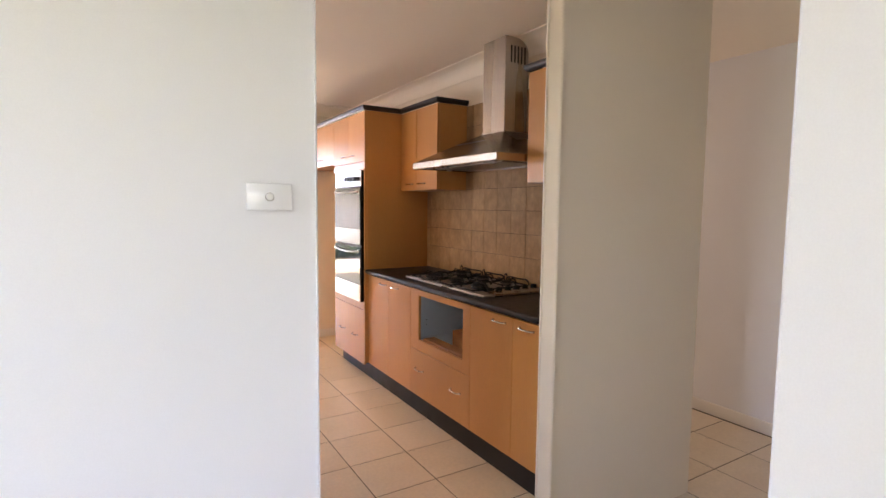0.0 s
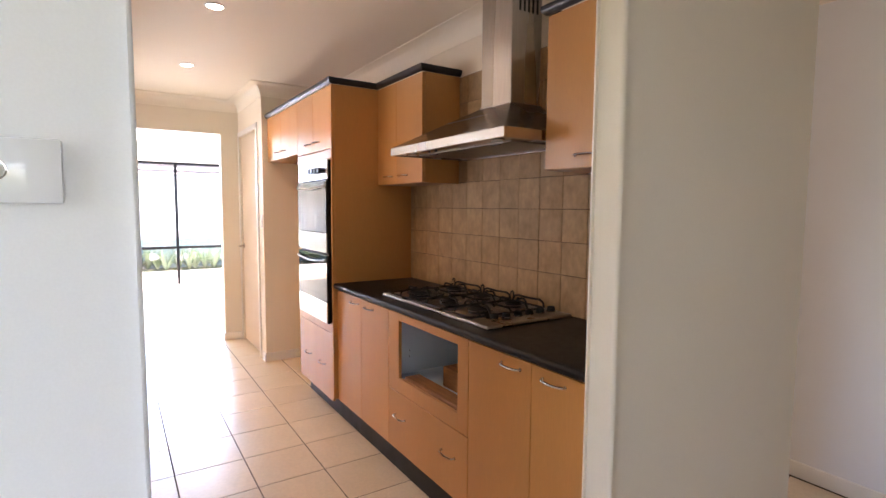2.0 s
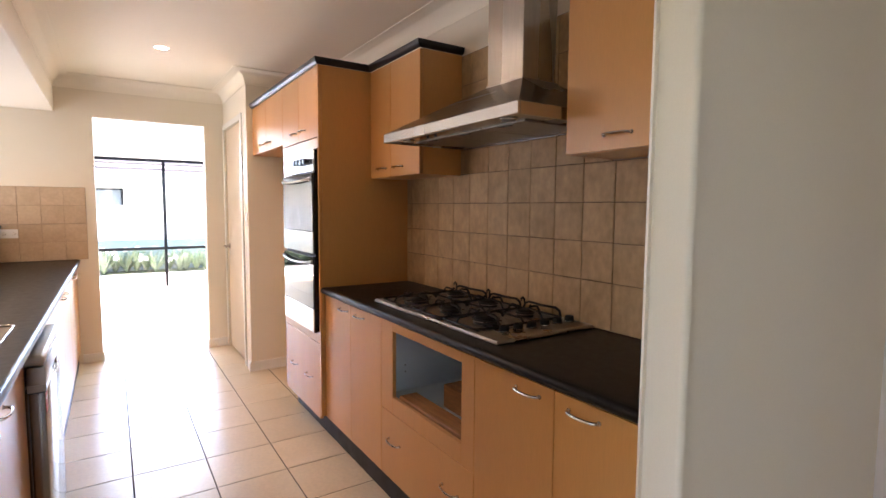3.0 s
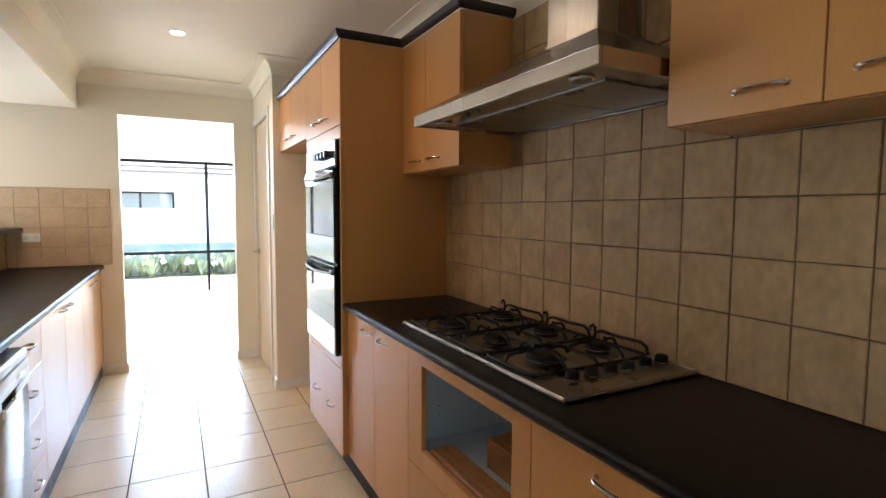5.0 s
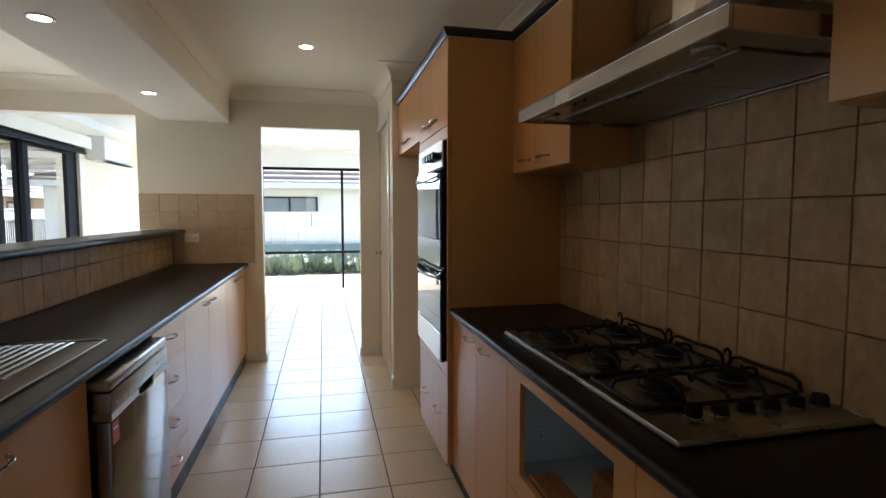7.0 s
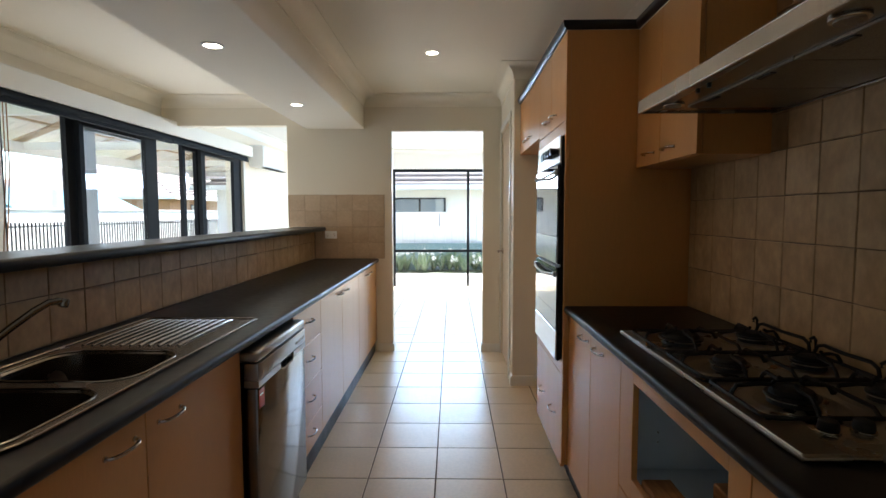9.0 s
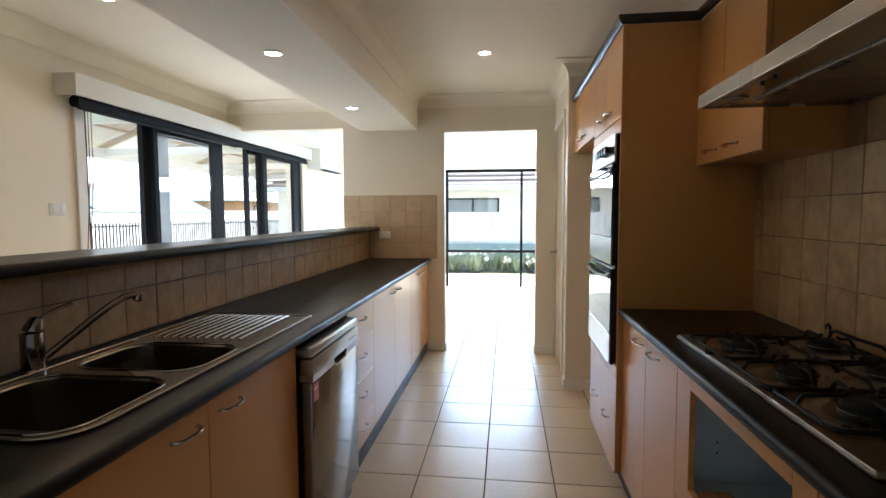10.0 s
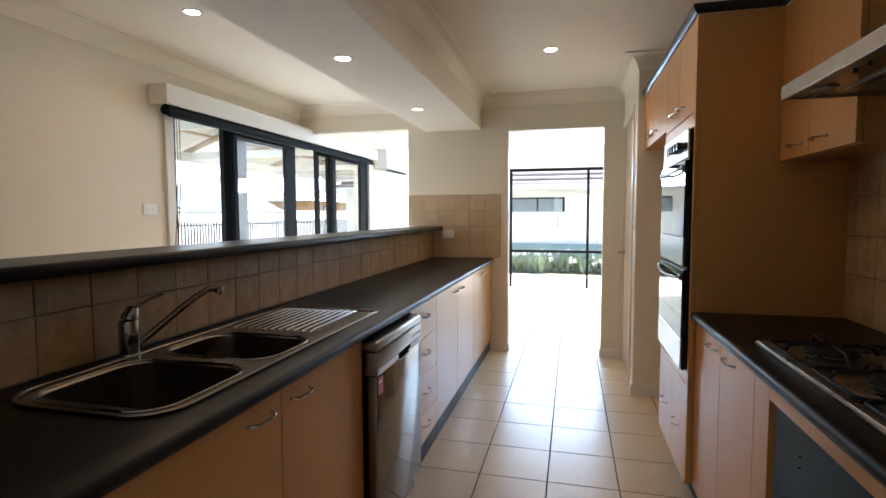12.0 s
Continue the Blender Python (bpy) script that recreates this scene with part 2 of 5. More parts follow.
def tube(points, radius, seg=8, flat=1.0):
    """A round bar swept along points; flat squashes it vertically."""
    bm = bmesh.new()
    pts = [Vector(p) for p in points]
    rings = []
    for i, p in enumerate(pts):
        d = (pts[min(i + 1, len(pts) - 1)] - pts[max(i - 1, 0)]).normalized()
        side = d.cross(Vector((0, 0, 1)))
        side = side.normalized() if side.length > 1e-3 else Vector((1, 0, 0))
        up = side.cross(d).normalized()
        rings.append([bm.verts.new(p + radius * (math.cos(a) * side + flat * math.sin(a) * up)) for a in (2 * math.pi * k / seg for k in range(seg))])
    for a, b in zip(rings, rings[1:]):
        for k in range(seg):
            bm.faces.new((a[k], a[(k + 1) % seg], b[(k + 1) % seg], b[k]))
    bm.faces.new(rings[0][::-1])
    bm.faces.new(rings[-1])
    bmesh.ops.recalc_face_normals(bm, faces=bm.faces[:])
    return bm


def sweep(path, profile, closed=False):
    """A moulding: profile points (inset to the left of the path, height) along a plan path, mitred at its corners."""
    bm = bmesh.new()
    pts = [Vector((x, y, 0)) for x, y in path]
    rings = []
    for i, p in enumerate(pts):
        d0 = (p - pts[i - 1]).normalized() if i else (pts[1] - p).normalized()
        d1 = (pts[i + 1] - p).normalized() if i + 1 < len(pts) else d0
        n0, n1 = Vector((-d0.y, d0.x, 0)), Vector((-d1.y, d1.x, 0))
        n = (n0 + n1) / max(1 + n0.dot(n1), 0.2)
        rings.append([bm.verts.new(p + n * a + Vector((0, 0, h))) for a, h in profile])
    k = len(profile)
    for a, b in zip(rings, rings[1:]):
        for j in range(k):
            bm.faces.new((a[j], a[(j + 1) % k], b[(j + 1) % k], b[j]))
    bm.faces.new(rings[0])
    bm.faces.new(rings[-1][::-1])
    bmesh.ops.recalc_face_normals(bm, faces=bm.faces[:])
    return bm


def rounded_rect(x0, x1, y0, y1, r, n=6, near=None):
    """Corners of radius r; those at y0 may have a radius of their own."""
    pts = []
    q = near or r
    for cx, cy, a0, r in ((x1 - r, y1 - r, 0, r), (x0 + r, y1 - r, 90, r), (x0 + q, y0 + q, 180, q), (x1 - q, y0 + q, 270, q)):
        pts += [(cx + r * math.cos(radians(a0 + 90 * k / n)), cy + r * math.sin(radians(a0 + 90 * k / n))) for k in range(n + 1)]
    return pts


def loft(rings, cap=True):
    bm = bmesh.new()
    vs = [[bm.verts.new(p) for p in ring] for ring in rings]
    for a, b in zip(vs, vs[1:]):
        for k in range(len(a)):
            bm.faces.new((a[k], a[(k + 1) % len(a)], b[(k + 1) % len(b)], b[k]))
    if cap:
        bm.faces.new(vs[-1])
    bmesh.ops.recalc_face_normals(bm, faces=bm.faces[:])
    return bm


def finish(bm, name, mat, smooth):
    mesh = bpy.data.meshes.new(name)
    bm.to_mesh(mesh)
    bm.free()
    if mat:
        mesh.materials.append(mat)
    if smooth:
        mesh.shade_smooth()
        mesh.set_sharp_from_angle(angle=radians(35))
    return mesh


def thing(name, at, label, category, group=""):
    """An empty at the base of a thing, whose parts are given in world places."""
    ob = new(name)
    ob.location = at
    ORG[ob] = Vector(at)
    return tagged(ob, label, category, group)


def part(name, bm, mat, parent, label="", smooth=True):
    bmesh.ops.translate(bm, vec=-ORG[parent], verts=bm.verts[:])
    ob = new(name, finish(bm, name, mat, smooth))
    ob.parent = parent
    ORG[ob] = ORG[parent]
    return tagged(ob, label)


def piece(name, mesh, parent, at, turn=0.0, label=""):
    """An object on a shared mesh, at a world place, under a thing or part."""
    ob = new(name, mesh)
    ob.parent = parent
    ob.location = Vector(at) - ORG[parent]
    ob.rotation_euler[2] = turn
    ORG[ob] = Vector(at)
    return tagged(ob, label)


def structure(name, bm, mat, label, category, smooth=False):
    ob = new(name, finish(bm, name, mat, smooth))
    ORG[ob] = Vector((0, 0, 0))
    return tagged(ob, label, category, kind="structure")


# ---- structure ----
CEIL, HALL = 2.425, 2.38
structure("ground", bx(-300, 300, -300, 400, -0.6, -0.06), M_GRASS, "lawn and bare ground reaching the horizon", "ground")
floor = structure("floor", bx(-1.85, 3.52, -3.0, 11.0, -0.05, -0.002), M_GROUT, "cream ceramic floor tiles with dark brown grout lines", "floor")
structure("patio_paving", bx(-7.5, -1.85, 0.0, 20.0, -0.055, -0.02), M_PAVE, "pale concrete patio paving outside the sliding doors", "paving")
structure("rear_paving", bx(-1.85, 12.0, 11.0, 13.2, -0.055, -0.02), M_PAVE, "sunlit pale paving outside the far window", "paving")


def rounded_end(x_end, x_far, y0, y1, z1, r=0.018):
    """A wall along x with soft plastered corners at its free end."""
    sign = 1 if x_far > x_end else -1
    pts = []
    for k in range(5):
        a = math.pi / 2 * k / 4
        pts.append((x_end + sign * r * (1 - math.sin(a)), y0 + r * (1 - math.cos(a))))
    ring = pts[::-1] + [(x, y0 + y1 - y) for x, y in pts] + [(x_far, y1), (x_far, y0)]
    bm = bmesh.new()
    low = [bm.verts.new((x, y, 0)) for x, y in ring]
    high = [bm.verts.new((x, y, z1)) for x, y in ring]
    n = len(ring)
    for k in range(n):
        bm.faces.new((low[k], low[(k + 1) % n], high[(k + 1) % n], high[k]))
    bm.faces.new(low)
    bm.faces.new(high)
    bmesh.ops.recalc_face_normals(bm, faces=bm.faces[:])
    return bm


structure("wall_switch", rounded_end(0.507, -1.632, 1.618, 1.75, CEIL, 0.006), M_WALL_DAYLIT, "off-white plastered wall end with a light switch", "wall", True)
structure("wall_nib", rounded_end(1.449, 2.38, 1.672, 1.762, CEIL, 0.010), M_WALL, "cream plastered nib wall with soft corners", "wall", True)
structure("wall_kitchen_east", bx(2.19, 2.38, 1.762, 6.47, 0, CEIL), M_WALL, "cream painted kitchen wall behind the cooktop", "wall")
structure("wall_passage", join(bx(-0.445, 0.541, 6.47, 6.57, 0, CEIL), bx(0.541, 1.403, 6.47, 6.57, 2.098, CEIL), bx(1.403, 3.52, 6.47, 6.57, 0, CEIL),
          bx(-1.632, -0.445, 6.47, 6.57, 2.155, CEIL)), M_WALL, "cream wall with a passage opening to the sunny room", "wall")
structure("wall_pier", bx(1.572, 2.19, 5.50, 5.59, 0, CEIL, 0.004), M_WALL, "cream pier beside the fridge recess", "wall")
structure("wall_pantry", join(bx(1.572, 1.64, 5.59, 5.70, 0, CEIL), bx(1.572, 1.64, 6.42, 6.47, 0, CEIL), bx(1.572, 1.64, 5.70, 6.42, 2.07, CEIL)), M_WALL, "cream wall round the pantry door", "wall")
structure("beam", bx(-0.262, 0.285, 1.75, 6.47, 2.12, CEIL, 0.004), M_CEIL, "boxed ceiling bulkhead over the breakfast bar with downlights", "beam")
structure("wall_west", join(bx(-1.85, -1.632, -3.0, 0.2, 0, 2.6), bx(-1.85, -1.632, 1.4, 4.70, 0, 2.6), bx(-1.85, -1.632, 0.2, 1.4, 0, 0.55), bx(-1.85, -1.632, 0.2, 1.4, 2.15, 2.6), bx(-1.85, -1.632, 8.30, 11.0, 0, 2.6), bx(-1.85, -1.632, 4.70, 8.30, 2.10, 2.6)), M_WALL,
          "cream wall with the wide sliding door", "wall")
structure("wall_north", join(bx(-1.632, -1.33, 10.9, 11.05, 0, 2.6), bx(2.80, 3.52, 10.9, 11.05, 0, 2.6), bx(-1.33, 2.80, 10.9, 11.05, 2.13, 2.6)), M_FARCEIL, "cream wall round the far window", "wall")
structure("wall_far_room", bx(3.42, 3.52, 6.57, 11.0, 0, 2.6), M_WALL, "cream side wall of the sunny room", "wall")
structure("wall_hall_end", bx(0.906, 1.008, -3.0, 0.631, 0, HALL, 0.006), M_WALL_DAYLIT, "off-white wall end at the hall corner", "wall")
structure("wall_hall_south", bx(1.008, 3.42, 0.53, 0.631, 0, HALL), M_WALL_DAYLIT, "off-white hall wall", "wall")
structure("wall_hall_east", join(bx(3.42, 3.52, 0.53, 0.74, 0, 2.6), bx(3.42, 3.52, 1.575, 6.47, 0, 2.6), bx(3.42, 3.52, 0.74, 1.575, 2.10, 2.6)), M_WALL_DAYLIT, "pale hall wall beside a door, tinted for daylight", "wall")
# this opening is unseen, added to hold the hall fill
structure("wall_hall_north", join(bx(2.38, 2.5, 4.5, 4.6, 0, HALL), bx(3.3, 3.42, 4.5, 4.6, 0, HALL), bx(2.5, 3.3, 4.5, 4.6, 0, 0.6), bx(2.5, 3.3, 4.5, 4.6, 2.1, HALL)), M_WALL_DAYLIT, "off-white end wall of the hall with an unseen opening added for fill light", "wall")
structure("wall_south", join(bx(-1.632, -0.55, -3.15, -3.0, 0, 2.6), bx(0.75, 0.906, -3.15, -3.0, 0, 2.6), bx(-0.55, 0.75, -3.15, -3.0, 0, 0.35), bx(-0.55, 0.75, -3.15, -3.0, 2.15, 2.6)), M_WALL_DAYLIT, "off-white wall behind the starting point", "wall")
structure("ceiling_kitchen", bx(-1.85, 2.38, 1.70, 6.57, CEIL, 2.6), M_CEIL, "cream plaster ceiling", "ceiling")
structure("ceiling_hall", join(bx(-1.85, 3.52, -3.15, 1.70, HALL, 2.6), bx(2.38, 3.52, 1.70, 6.57, HALL, 2.6)), M_CEIL, "cream hall ceiling", "ceiling")
structure("ceiling_far_room", bx(-1.85, 3.52, 6.57, 11.05, 2.47, 2.6), M_FARCEIL, "white ceiling of the sunny room", "ceiling")
structure("porch_roof", bx(1.008, 6.0, -6.0, 0.53, 2.39, 2.5), M_WHITEWOOD, "white porch roof along the front of the house", "porch roof")
structure("roof_eave", bx(-2.4, 4.2, 11.05, 11.6, 2.35, 2.45), M_WHITEWOOD, "white eave over the far window", "eave")

cove = [(0.0, 0.0), (0.0, -0.105), (0.005, -0.105)] + [(0.005 + 0.095 * (1 - math.cos(v)), -0.100 + 0.095 * math.sin(v)) for v in (math.pi / 2 * k / 10 for k in range(11))] + [(0.105, -0.005), (0.105, 0.0)]


def cornice(name, path, top, mat=None):
    structure(name, sweep(path, [(a, top - 0.001 + h) for a, h in cove]), mat or M_CEIL, "cream coved plaster cornice", "cornice", True)


cornice("cornice_kitchen", [(2.19, 1.762), (2.19, 5.50), (1.572, 5.50), (1.572, 6.47), (0.285, 6.47), (0.285, 1.75)], CEIL)
cornice("cornice_meals", [(-0.262, 1.75), (-0.262, 6.47), (-1.632, 6.47), (-1.632, 1.75)], CEIL)
cornice("cornice_far", [(3.42, 10.9), (-1.632, 10.9), (-1.632, 6.57)], 2.47, M_FARCEIL)
skirt = [(0.0, 0.0), (0.013, 0.0), (0.013, 0.055), (0.006, 0.075), (0.0, 0.078)]
for i, path in enumerate(([(0.541, 6.57), (0.541, 6.47), (0.40, 6.47)], [(1.572, 6.45), (1.572, 6.47), (1.403, 6.47), (1.403, 6.57)], [(2.19, 4.68), (2.19, 5.50), (1.572, 5.50), (1.572, 5.59)],
                          [(3.42, 1.64), (3.42, 4.5)], [(2.38, 4.5), (2.38, 1.762)], [(3.42, 6.57), (3.42, 10.9), (2.8, 10.9)])):
    structure("baseboard_%d" % (i + 1), sweep(path, skirt), M_TRIM, "cream painted skirting board", "baseboard", True)


# ---- doors and windows ----
def lever(parent, x, y, z, face, way):
    """A lever handle on a rose: face is the sign of x that it looks to, way the sign of y that the lever points to."""
    h = part("door_handle", join(cyl(0.026, 0.012, Matrix.Translation((x + face * 0.006, y, z)) @ pose(0, 0, 0, 0, 90, 0), 24, bevel=0.003),
                                 tube([(x + face * 0.01, y, z), (x + face * 0.045, y, z), (x + face * 0.055, y + way * 0.012, z), (x + face * 0.055, y + way * 0.11, z)], 0.009)), M_NICKEL, parent, "satin metal lever handle")
    return h


d = thing("door_pantry", (1.585, 6.01, 0), "closed beige flush pantry door in a cream frame", "door")
d["kind"] = "structure"
leaf = part("door_leaf", bx(1.585, 1.62, 5.705, 6.415, 0.012, 2.065, 0.002), M_PANTRY, d)
lever(leaf, 1.585, 6.35, 0.98, -1, -1)
part("door_frame", join(bx(1.560, 1.574, 6.42, 6.455, 0, 2.12, 0.004), bx(1.560, 1.574, 5.65, 5.70, 0, 2.12, 0.004), bx(1.560, 1.574, 5.70, 6.42, 2.07, 2.12, 0.004)), M_TRIM, d, "cream door architrave")
d = thing("door_hall", (3.44, 1.1, 0), "closed cream flush hall door with a lever handle", "door")
d["kind"] = "structure"
leaf = part("door_leaf", bx(3.435, 3.47, 0.745, 1.57, 0.012, 2.095, 0.002), M_DOOR, d)
lever(leaf, 3.435, 1.515, 1.05, -1, -1)
part("door_frame", join(bx(3.402, 3.42, 1.575, 1.64, 0, 2.165, 0.005), bx(3.402, 3.42, 0.68, 0.74, 0, 2.165, 0.005), bx(3.402, 3.42, 0.74, 1.575, 2.10, 2.165, 0.005)), M_TRIM, d, "cream door architrave")


def pane(name, bm, parent, mat=None):
    ob = part(name, bm, mat or M_GLASS, parent, "clear window glass", False)
    ob.visible_shadow = False
    return ob


w = thing("window_far", (1.4, 10.95, 0.03), "tall black aluminium window looking to a garden bed", "window")
w["kind"] = "structure"
part("window_frame", join(bx(-1.33, -1.285, 10.92, 10.99, 0.004, 2.13), bx(2.755, 2.80, 10.92, 10.99, 0.004, 2.13), bx(-1.285, 2.755, 10.92, 10.99, 2.085, 2.13)), M_ALU, w)
# pale instead of a black bottom rail: imitates the glare that swallows the rail
part("window_sill", bx(-1.33, 2.80, 10.915, 11.0, -0.03, 0.003), M_TRIM, w, "pale threshold standing in for window glare")
for x in (0.0525, 1.40):
    part("mullion", bx(x - 0.022, x + 0.022, 10.925, 10.985, 0.003, 2.085), M_ALU, w)
for x0, x1 in ((-1.285, 0.0305), (0.0745, 1.378), (1.422, 2.755)):
    part("transom", bx(x0, x1, 10.925, 10.985, 0.625, 0.67), M_ALU, w)
    for z0, z1 in ((0.003, 0.625), (0.67, 2.085)):
        pane("pane", bx(x0, x1, 10.95, 10.956, z0, z1), w)

w = thing("sliding_door", (-1.74, 6.45, 0), "wide black aluminium sliding door to a covered patio", "door")
w["kind"] = "structure"
part("door_frame", join(bx(-1.76, -1.645, 4.70, 4.745, 0, 2.10), bx(-1.76, -1.645, 8.255, 8.30, 0, 2.10), bx(-1.76, -1.645, 4.745, 8.255, 2.065, 2.10), bx(-1.76, -1.645, 4.745, 8.255, 0, 0.04)), M_ALU, w)
for y0, y1, x0, s0, s1, top in ((4.745, 5.476, -1.745, 0.03, 0.127, 2.035), (5.41, 6.40, -1.69, 0.045, 0.172, 1.985), (6.96, 7.335, -1.745, 0.055, 0.09, 2.0), (7.25, 8.255, -1.69, 0.085, 0.175, 1.985)):
    sash = part("sash", join(bx(x0, x0 + 0.04, y0, y0 + s0, 0.04, 2.065), bx(x0, x0 + 0.04, y1 - s1, y1, 0.04, 2.065), bx(x0, x0 + 0.04, y0 + s0, y1 - s1, top, 2.065), bx(x0, x0 + 0.04, y0 + s0, y1 - s1, 0.04, 0.12)), M_ALU, w, "black sliding panel frame")
    pane("pane", bx(x0 + 0.017, x0 + 0.023, y0 + s0, y1 - s1, 0.12, top), sash)
# the leaf slid open behind its neighbour
leaf = part("open_leaf", join(bx(-1.80, -1.77, 5.62, 5.75, 0.04, 2.065), bx(-1.80, -1.77, 6.40, 6.50, 0.04, 2.065), bx(-1.80, -1.77, 5.75, 6.40, 1.985, 2.065), bx(-1.80, -1.77, 5.75, 6.40, 0.04, 0.12)), M_GREYALU, w, "grey screen leaf slid open")
part("jamb", join(bx(-1.66, -1.612, 4.62, 4.70, 0, 2.08, 0.004), bx(-1.66, -1.612, 8.30, 8.37, 0, 2.08, 0.004)), M_TRIM, w, "cream timber jamb lining")

# unseen window, added round the opening of the foreground fill
w = thing("added_side_window", (-1.74, 0.8, 0.55), "unseen black aluminium side window, added to let in fill light", "window")
w["kind"] = "structure"
part("window_frame", join(bx(-1.80, -1.74, 0.2, 0.25, 0.55, 2.15), bx(-1.80, -1.74, 1.35, 1.4, 0.55, 2.15), bx(-1.80, -1.74, 0.25, 1.35, 2.10, 2.15), bx(-1.80, -1.74, 0.25, 1.35, 0.55, 0.60)), M_ALU, w)
pane("pane", bx(-1.773, -1.767, 0.25, 1.35, 0.60, 2.10), w)

w = thing("window_south", (0.1, -3.08, 0.35), "black aluminium framed window behind the starting point", "window")
w["kind"] = "structure"
part("window_frame", join(bx(-0.55, -0.505, -3.12, -3.05, 0.35, 2.15), bx(0.705, 0.75, -3.12, -3.05, 0.35, 2.15), bx(-0.505, 0.705, -3.12, -3.05, 2.105, 2.15), bx(-0.505, 0.705, -3.12, -3.05, 0.35, 0.395)), M_ALU, w)
part("mullion", bx(0.08, 0.12, -3.115, -3.055, 0.395, 2.105), M_ALU, w)
for x0, x1 in ((-0.505, 0.08), (0.12, 0.705)):
    pane("pane", bx(x0, x1, -3.088, -3.082, 0.395, 2.105), w)

p = thing("blind_pelmet", (-1.55, 6.4, 2.07), "cream boxed pelmet with rolled dark blinds beneath it", "pelmet")
part("pelmet_box", join(bx(-1.50, -1.482, 4.50, 8.30, 2.062, 2.195, 0.003), bx(-1.632, -1.50, 4.50, 4.518, 2.062, 2.195), bx(-1.632, -1.50, 8.282, 8.30, 2.062, 2.195), bx(-1.632, -1.50, 4.518, 8.282, 2.177, 2.195)), M_TRIM, p)
for y0, y1, r, zc in ((4.555, 6.435, 0.036, 2.034), (6.455, 8.235, 0.028, 2.036)):
    roll = part("roller", cyl(r, y1 - y0, pose(-1.55, (y0 + y1) / 2, zc, 90, 0, 0), 20), M_ALU, p, "rolled dark fabric blind")
    part("bottom_rail", bx(-1.535, -1.512, y0, y1, zc - r - 0.014, zc - r + 0.014, 0.004), M_ALU, roll, "dark blind bottom rail")
for y in (4.645, 4.67):
    part("blind_chain", tube([(-1.54, y, 2.03), (-1.545, y + 0.004, 1.6), (-1.55, y - 0.03, 1.2), (-1.55, y - 0.05, 1.0)], 0.0035, 5), M_TIMBER, p, "thin brown blind cord")


# ---- kitchen: shared pieces ----
def bow(width=0.10, depth=0.026):
    pts = [(0, -width / 2, 0)] + [(-depth * math.sin(math.pi * k / 10) ** 0.6, -width / 2 * math.cos(math.pi * k / 10), 0) for k in range(1, 10)] + [(0, width / 2, 0)]
    bm = join(tube(pts, 0.0045, 8), cyl(0.0065, 0.004, pose(-0.002, -width / 2, 0, 0, 90, 0), 10), cyl(0.0065, 0.004, pose(-0.002, width / 2, 0, 0, 90, 0), 10))
    return finish(bm, "handle", M_NICKEL, True)


BOW = bow()


def front(cab, name, x, face, y0, y1, z0, z1, handles=(), mat=None):
    """A door or drawer front whose outer face lies at x, facing -x or +x, with bow handles at (y, z)."""
    g = 0.0015
    a, b = sorted((x, x - face * 0.018))
    d = part(name, bx(a, b, y0 + g, y1 - g, z0 + g, z1 - g, 0.0012), mat or M_BEECH, cab)
    for y, z in handles:
        piece("handle", BOW, d, (x, y, z), 0 if face < 0 else math.pi, "satin nickel bow handle")
    return d


def carcass(cab, x0, x1, y0, y1, z0, z1, mat=None):
    return part("body", bx(x0, x1, y0 + 0.0005, y1 - 0.0005, z0, z1), mat or M_BEECH, cab, smooth=False)


# ---- kitchen: cooktop side ----
XF, KZ = 1.645, 0.15


def base_unit(y0, y1, doors, label):
    c = thing("base_cabinet", (1.93, (y0 + y1) / 2, 0), label, "cabinet", "base cabinets under the cooktop bench")
    carcass(c, XF + 0.02, 2.185, y0, y1, KZ, 0.862)
    part("kickboard", bx(1.695, 1.71, y0, y1, 0, KZ), M_KICK, c, "black toe kick")
    for d0, d1, hy in doors:
        front(c, "cabinet_door", XF, -1, d0, d1, KZ, 0.86, [(hy, 0.823)])
    return c


base_unit(3.23, 3.955, ((3.58, 3.945, 3.66), (3.23, 3.58, 3.46)), "beech laminate base cabinet with two closed doors")
base_unit(1.765, 2.524, ((2.16, 2.524, 2.265), (1.775, 2.16, 2.055)), "beech laminate base cabinet with two closed doors beside the wall")
c = thing("microwave_cabinet", (1.93, 2.88, 0), "beech laminate cabinet with an empty appliance niche over a wide drawer", "cabinet", "base cabinets under the cooktop bench")
y0, y1 = 2.524, 3.23
for name, bm in (("side_panel", bx(XF + 0.02, 2.185, y0 + 0.0005, y0 + 0.016, KZ, 0.862)), ("side_panel", bx(XF + 0.02, 2.185, y1 - 0.016, y1 - 0.0005, KZ, 0.862)), ("back_panel", bx(2.17, 2.185, y0 + 0.016, y1 - 0.016, KZ, 0.862)),
                 ("shelf", bx(XF + 0.02, 2.17, y0 + 0.016, y1 - 0.016, 0.497, 0.513)), ("top_panel", bx(XF + 0.02, 2.17, y0 + 0.016, y1 - 0.016, 0.846, 0.862)), ("bottom_panel", bx(XF + 0.02, 2.17, y0 + 0.016, y1 - 0.016, KZ, KZ + 0.016))):
    part(name, bm, M_CARCASS, c, "pale melamine, tinted blue for daylight", False)
part("kickboard", bx(1.695, 1.71, y0, y1, 0, KZ), M_KICK, c, "black toe kick")
part("face_frame", join(bx(XF, XF + 0.018, 3.118, y1 - 0.0015, 0.458, 0.86, 0.001), bx(XF, XF + 0.018, y0 + 0.0015, 2.60, 0.458, 0.86, 0.001), bx(XF, XF + 0.018, 2.60, 3.118, 0.822, 0.86, 0.001),
                       bx(XF, XF + 0.018, 2.60, 3.118, 0.458, 0.53, 0.001)), M_BEECH, c)
